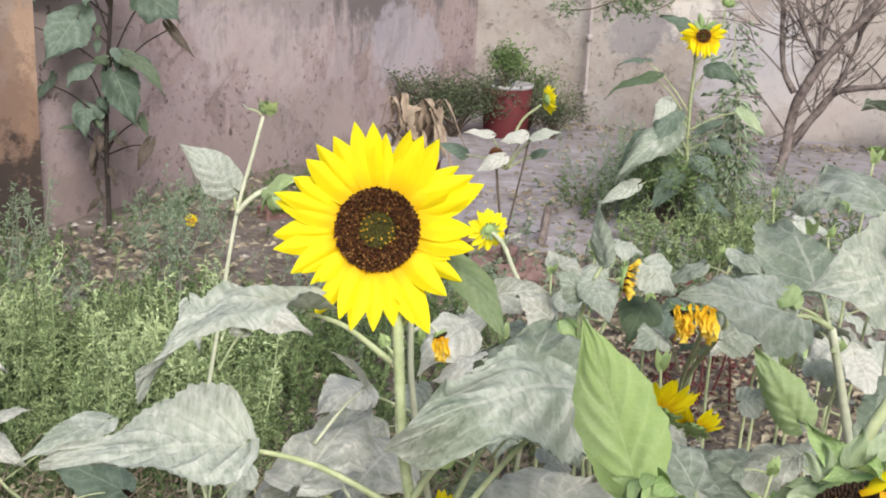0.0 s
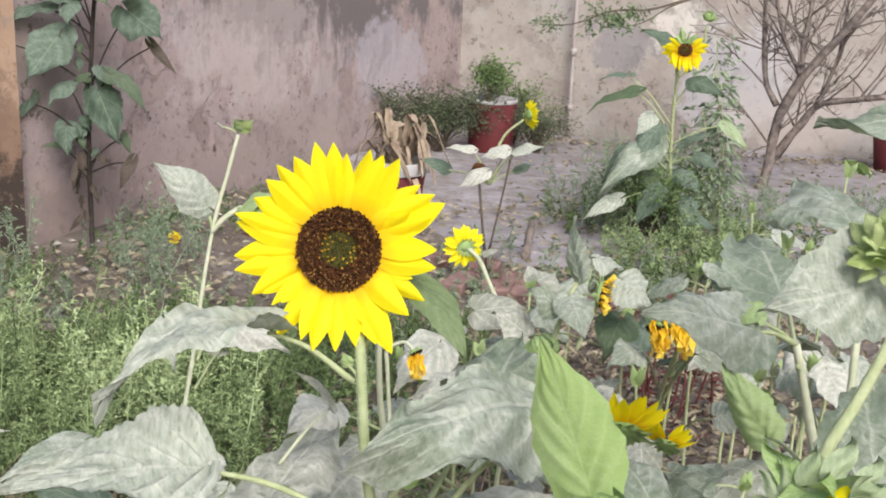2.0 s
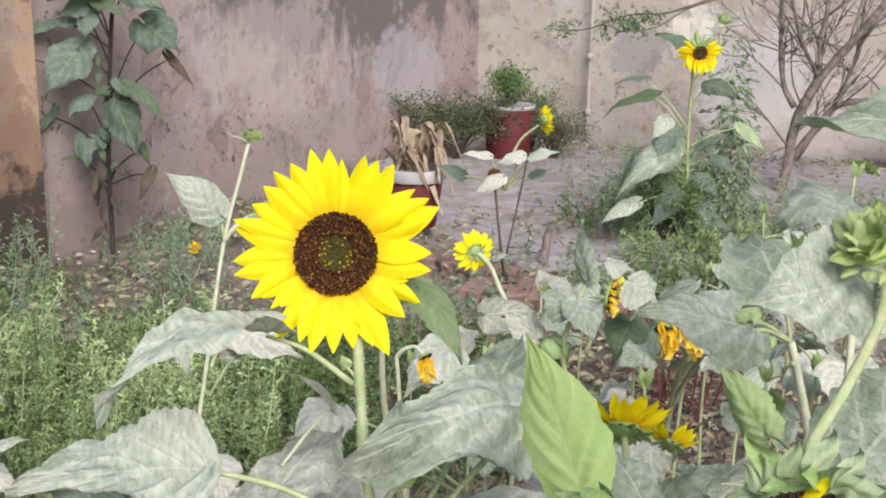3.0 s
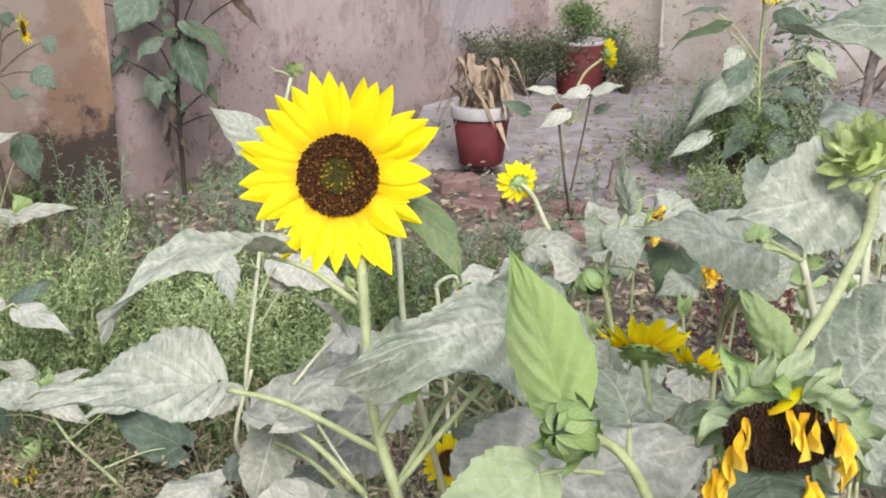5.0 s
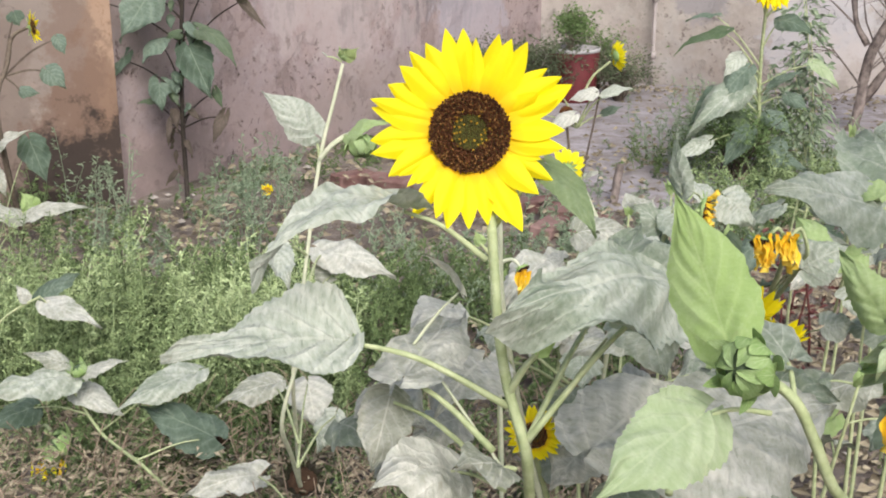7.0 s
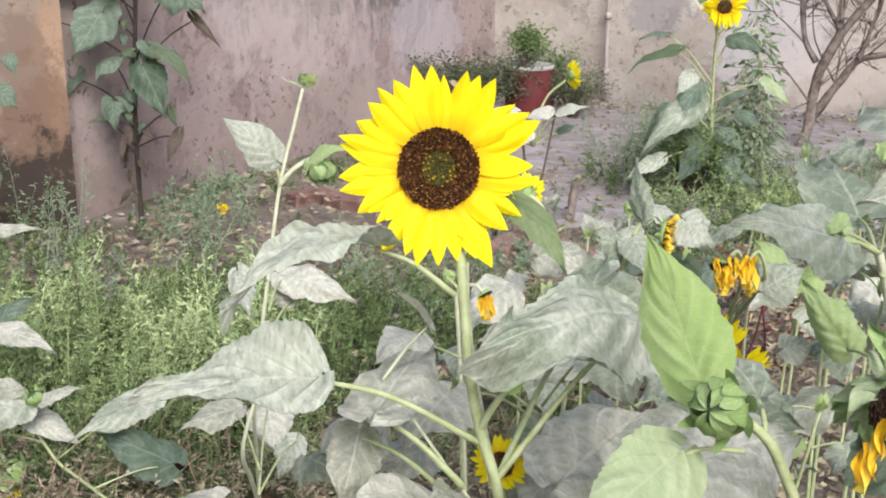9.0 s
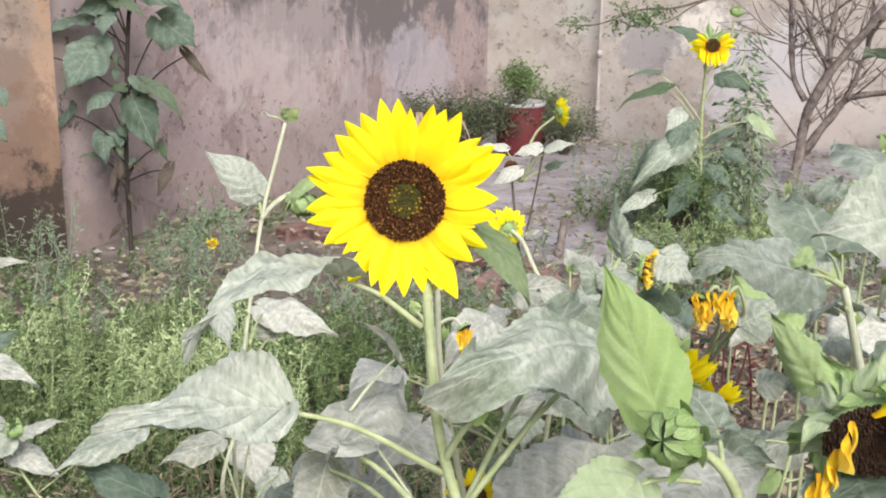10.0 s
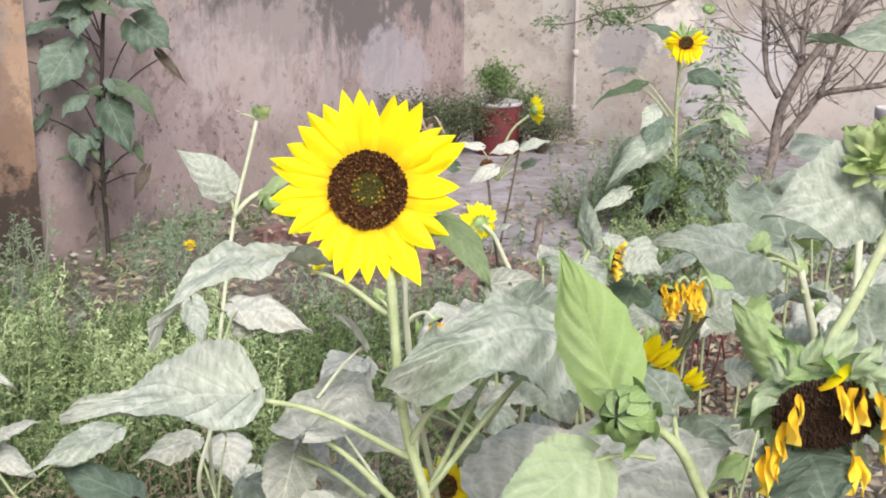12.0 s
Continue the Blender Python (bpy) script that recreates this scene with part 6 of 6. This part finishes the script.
v, f = scatter_leaflets(spots, 0.042, 0.012, rt)
tagged(part("foliage", mesh_from("foliage", v, f, SHRUB, None, False), tree), kind="stuff")

# ---- bricks and stones edging the bed ----
def brick_mesh():
    bm = bmesh.new()
    bmesh.ops.create_cube(bm, size=1.0, matrix=Matrix.Diagonal((0.22, 0.105, 0.07, 1)))
    bmesh.ops.bevel(bm, geom=bm.edges[:], offset=0.007, segments=1, affect="EDGES")
    me = bpy.data.meshes.new("brick")
    bm.to_mesh(me)
    bm.free()
    me.materials.append(BRICK)
    return me


BR = brick_mesh()
for p, rz, rx in (((-0.207, 5.595, 0.020), 30, 8), ((-0.020, 5.312, 0.020), -12, 4), ((0.135, 5.247, 0.020), 20, -6), ((0.291, 5.117, 0.020), -15, 12), ((0.435, 4.885, 0.020), 80, 26), ((0.734, 4.586, 0.020), 25, 10), ((-0.571, 5.655, 0.020), -25, 16), ((0.394, 4.785, 0.020), 15, 20), ((0.534, 4.715, 0.020), -20, 24), ((-0.088, 5.110, 0.020), -40, -8), ((0.209, 4.849, 0.020), 65, 6), ((-0.769, 5.730, 0.020), 40, 4)):
    solid("brick", BR, "worn dull red brick lying on the soil", "brick", "loose bricks", "", pose(p[0], p[1], 0.022, rx * 0.6, 0, rz))

rs = random.Random(23)
pieces = []
for _ in range(700):
    x, y = rs.uniform(-2.2, 2.6), rs.uniform(2.0, 6.2)
    r = 0.006 + 0.02 * rs.random() ** 3
    c = Vector((x, y, r * 0.3 + 0.005))
    pts = [c + Vector((r * rs.uniform(0.7, 1.3) * a, r * rs.uniform(0.7, 1.3) * b, r * 0.7 * rs.uniform(0.7, 1.2) * d)) for a, b, d in ((1, 0, 0), (-1, 0, 0), (0, 1, 0), (0, -1, 0), (0, 0, 1), (0, 0, -1))]
    pieces.append((pts, [(0, 2, 4), (2, 1, 4), (1, 3, 4), (3, 0, 4), (2, 0, 5), (1, 2, 5), (3, 1, 5), (0, 3, 5)]))
solid("pebbles", mesh_from("pebbles", *merge(pieces), STONE, None, False), "scattered pebbles and clods on the soil", "pebbles", kind="stuff")

# ---- weeds and litter ----
def weed_bed(name, spots, label, material, stems, tall, leaves, long, wide, seed, spread=0.13):
    r = random.Random(seed)
    pieces, tufts = [], []
    for x, y, k in spots:
        for _ in range(stems):
            a = Vector((x + r.gauss(0, spread), y + r.gauss(0, spread), -0.01))
            h = tall * k * r.uniform(0.55, 1.1)
            e = a + Vector((r.gauss(0, 0.16) * h, r.gauss(0, 0.16) * h, h))
            mid = a.lerp(e, 0.5) + Vector((r.gauss(0, 0.03), r.gauss(0, 0.03), 0))
            pieces.append(tube_data((a, mid, e), 0.0028, 0.0012, 3, 2))
            for i in range(leaves):
                t = 0.08 + 0.92 * (i + r.random()) / leaves
                q = (a.lerp(mid, t * 2) if t < 0.5 else mid.lerp(e, t * 2 - 1))
                w = r.uniform(0, 6.28)
                way = Vector((math.cos(w), math.sin(w), r.uniform(0.4, 1.3))).normalized()
                far = h * r.uniform(0.10, 0.24) * (1.15 - 0.85 * t)
                for j in range(5):
                    p = q + way * far * (j + r.random()) / 5
                    tufts.append((p, way + Vector((r.gauss(0, 0.55), r.gauss(0, 0.55), r.gauss(0.15, 0.45)))))
    pieces.append(scatter_leaflets(tufts, long, wide, r))
    return solid(name, mesh_from(name, *merge(pieces), material, None, False), label, "weeds", kind="stuff")


rw = random.Random(31)
bed = []
for _ in range(62):
    x, y = rw.uniform(-1.8, -0.5), rw.uniform(2.85, 3.5)
    bed.append((x, y, rw.choice((0.5, 0.75, 1.0, 1.2)) * rw.uniform(0.85, 1.1) * (1.0 if x < -1.0 else 0.75)))
weed_bed("feathery_weeds", bed, "dense bed of pale green feathery weeds", WEED, 11, 0.35, 32, 0.020, 0.0052, 32, 0.085)
low = [(rw.uniform(-1.2, 0.45), rw.uniform(1.5, 4.2), rw.uniform(0.4, 1.1)) for _ in range(120)] + [(rw.uniform(-2.0, -0.5), rw.uniform(1.9, 3.9), rw.uniform(0.6, 1.3)) for _ in range(90)] + [(rw.uniform(0.8, 2.6), rw.uniform(4.6, 6.2), rw.uniform(0.5, 1.0)) for _ in range(22)] + [(rw.uniform(-2.3, -1.3), rw.uniform(4.5, 5.1), rw.uniform(0.6, 1.2)) for _ in range(6)]
low = [(x, y, k * (0.4 if y < 2.75 else 1.0)) for x, y, k in low if y > 2.75 or (x * 37.7) % 1 < 0.4]
weed_bed("low_weeds", low, "low green weeds over the soil, coloured dark as gap shade", WEEDDARK, 10, 0.22, 9, 0.022, 0.0075, 33, 0.10)
sprigs = [Vector((-1.651, 4.385, 0.278)), Vector((-1.105, 4.737, 0.194)), Vector((-1.034, 4.744, 0.221)), Vector((-0.990, 5.138, 0.147)), Vector((-1.774, 4.724, 0.119))]
weed_bed("grey_sprigs", [(p.x, p.y, 1.0) for p in sprigs], "grey-green sprigs growing before the wall", FARWEED, 6, 0.42, 14, 0.024, 0.007, 34, 0.08)
band = [(Vector(a).lerp(Vector(b), k / 9) + Vector((rw.gauss(0, 0.09), rw.gauss(0, 0.12), 0))) for a, b in (((-1.355, 5.091, -0.000), (-1.359, 6.569, 0.000)), ((-1.291, 5.045, 0.000), (-1.224, 6.376, 0.000))) for k in range(10)]
weed_bed("bank_weeds", [(q.x, q.y, rw.uniform(0.6, 1.1)) for q in band], "grey-green weeds straggling up the bank to the wall", FARWEED, 5, 0.11, 8, 0.020, 0.007, 36, 0.10)
foot_weeds = [(-1.45 + 1.1 * k / 26 + rw.gauss(0, 0.05), 5.35 + 1.75 * k / 26 + rw.gauss(0, 0.12), rw.uniform(0.4, 1.0)) for k in range(26)]
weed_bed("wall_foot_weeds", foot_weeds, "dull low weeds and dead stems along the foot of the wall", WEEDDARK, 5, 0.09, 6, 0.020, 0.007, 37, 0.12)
apron_weeds = [(rw.uniform(0.0, 2.8), rw.uniform(4.4, 5.5), rw.uniform(0.3, 0.9)) for _ in range(44)]
weed_bed("apron_weeds", apron_weeds, "thin grey weeds and seedlings at the edge of the concrete", FARWEED, 7, 0.2, 9, 0.022, 0.007, 38, 0.12)
sprouts = [(rw.uniform(1.0, 1.75), rw.uniform(5.0, 5.7), rw.uniform(0.6, 1.2)) for _ in range(22)]
weed_bed("fresh_weeds", sprouts, "fresh green weeds round the foot of the nodding sunflower", WEED, 8, 0.2, 14, 0.026, 0.007, 42, 0.09)
tall = [(rw.uniform(-1.4, -0.6), rw.uniform(2.9, 3.4), rw.uniform(0.7, 1.25)) for _ in range(26)]
weed_bed("pale_weeds", tall, "pale lime-green flowering tops standing out of the weeds", PALEWEED, 5, 0.37, 24, 0.020, 0.0065, 39, 0.06)
near = [(rw.uniform(-1.5, 0.2), rw.uniform(2.05, 2.85), rw.uniform(0.5, 1.2)) for _ in range(70)]
weed_bed("young_weeds", near, "short bright green weeds sprouting through the litter", WEED, 8, 0.11, 10, 0.017, 0.006, 40, 0.07)
drift = [(rw.uniform(-1.75, -0.1), rw.uniform(3.5, 4.7), rw.uniform(0.4, 1.1)) for _ in range(28)]
weed_bed("drift_weeds", drift, "thin grey-green weeds over the litter behind the bed", FARWEED, 6, 0.2, 9, 0.020, 0.006, 43, 0.12)
path_weeds = [(rw.uniform(0.9, 1.4), rw.uniform(5.9, 7.2), rw.uniform(0.5, 1.1)) for _ in range(15)] + [(rw.uniform(1.2, 1.8), rw.uniform(6.3, 7.8), rw.uniform(0.6, 1.2)) for _ in range(16)] + [(rw.uniform(1.5, 2.7), rw.uniform(5.6, 7.0), rw.uniform(0.3, 0.8)) for _ in range(26)]
weed_bed("path_weeds", path_weeds, "sparse thin weeds growing through the concrete", FARWEED, 8, 0.3, 8, 0.024, 0.007, 35, 0.12)

rk = random.Random(51)
pieces = []
for _ in range(1100):
    x, y = rk.uniform(-1.35, 0.5), rk.uniform(1.45, 2.8)
    a = Vector((x, y, rk.uniform(0.0, 0.06)))
    w = rk.uniform(0, 6.28)
    e = a + Vector((math.cos(w), math.sin(w), 0)) * rk.uniform(0.06, 0.22) + Vector((0, 0, rk.uniform(0.0, 0.22)))
    pieces.append(tube_data((a, a.lerp(e, 0.5) + Vector((0, 0, rk.uniform(0, 0.03))), e), 0.0022, 0.001, 4, 2))
solid("dry_stalks", mesh_from("dry_stalks", *merge(pieces), STRAW), "dry straw-coloured stalks tangled low among the weeds", "dry stalks", kind="stuff")

rl = random.Random(41)
spots = []
for _ in range(5200):
    x, y = rl.uniform(-2.4, 2.8), rl.uniform(2.5, 5.15)
    spots.append((Vector((x, y, 0.012 + 0.03 * rl.random())), Vector((rl.uniform(-1, 1), rl.uniform(-1, 1), rl.uniform(-0.15, 0.35)))))
for _ in range(3600):
    x, y = rl.uniform(0.1, 1.6), rl.uniform(1.7, 4.4)
    spots.append((Vector((x, y, 0.015 + 0.05 * rl.random())), Vector((rl.uniform(-1, 1), rl.uniform(-1, 1), rl.uniform(-0.2, 0.5)))))
for _ in range(900):
    x = rl.uniform(-1.4, 2.6)
    spots.append((Vector((x, rl.uniform(4.9, 6.4), 0.05 + 0.02 * rl.random())), Vector((rl.uniform(-1, 1), rl.uniform(-1, 1), rl.uniform(-0.05, 0.25)))))
for _ in range(1300):
    x = rl.uniform(0.5, 4.4)
    y = rl.uniform(5.8, 8.6 - 0.25 * (x - 0.5)) if rl.random() < 0.55 else 8.75 - 0.25 * (x - 0.5) - abs(rl.gauss(0, 0.16))
    spots.append((Vector((x, y, 0.047 + 0.015 * rl.random())), Vector((rl.uniform(-1, 1), rl.uniform(-1, 1), rl.uniform(-0.05, 0.3)))))
fine = []
for _ in range(8000):
    x, y = rl.uniform(-1.3, 0.3), rl.uniform(1.6, 2.6)
    fine.append((Vector((x, y, 0.03 + 0.16 * rl.random())), Vector((rl.uniform(-1, 1), rl.uniform(-1, 1), rl.uniform(-0.3, 0.5)))))
v, f = merge((scatter_leaflets(spots, 0.05, 0.022, rl), scatter_leaflets(fine, 0.024, 0.008, rl)))
solid("leaf_litter", mesh_from("leaf_litter", v, f, LITTER, None, False), "dead brown leaves strewn over the soil", "leaf litter", kind="stuff")

a, e = Vector((0.532, 5.351, 0.000)), Vector((0.532, 5.351, 0.000)) + Vector((0.035, 0.02, 0.20))
stake = thing("stake", a, "short grey stake leaning in the soil", "stake")
part("shaft", tube("shaft", (a - Vector((0, 0, 0.03)), a.lerp(e, 0.5), e), 0.022, 0.017, BARK, 8, 4, 0.3), stake)
foot = (-1.150, 5.380, 0.045)
plant = thing("marigold", (foot[0], foot[1], 0.0), "single orange-yellow flower low on the ground", "flower")
part("stem", tube("stem", ((foot[0], foot[1], -0.01), (foot[0], foot[1], foot[2])), 0.005, 0.004, BROWNSTEM, 6, 3), plant)
flower(plant, Vector(foot), (0.0, -0.7, 0.6), 0.018, 0.026, 26, 40, 131, tilt=0.6, bracts=6, disc_mats=(POLLEN, None, POLLEN))
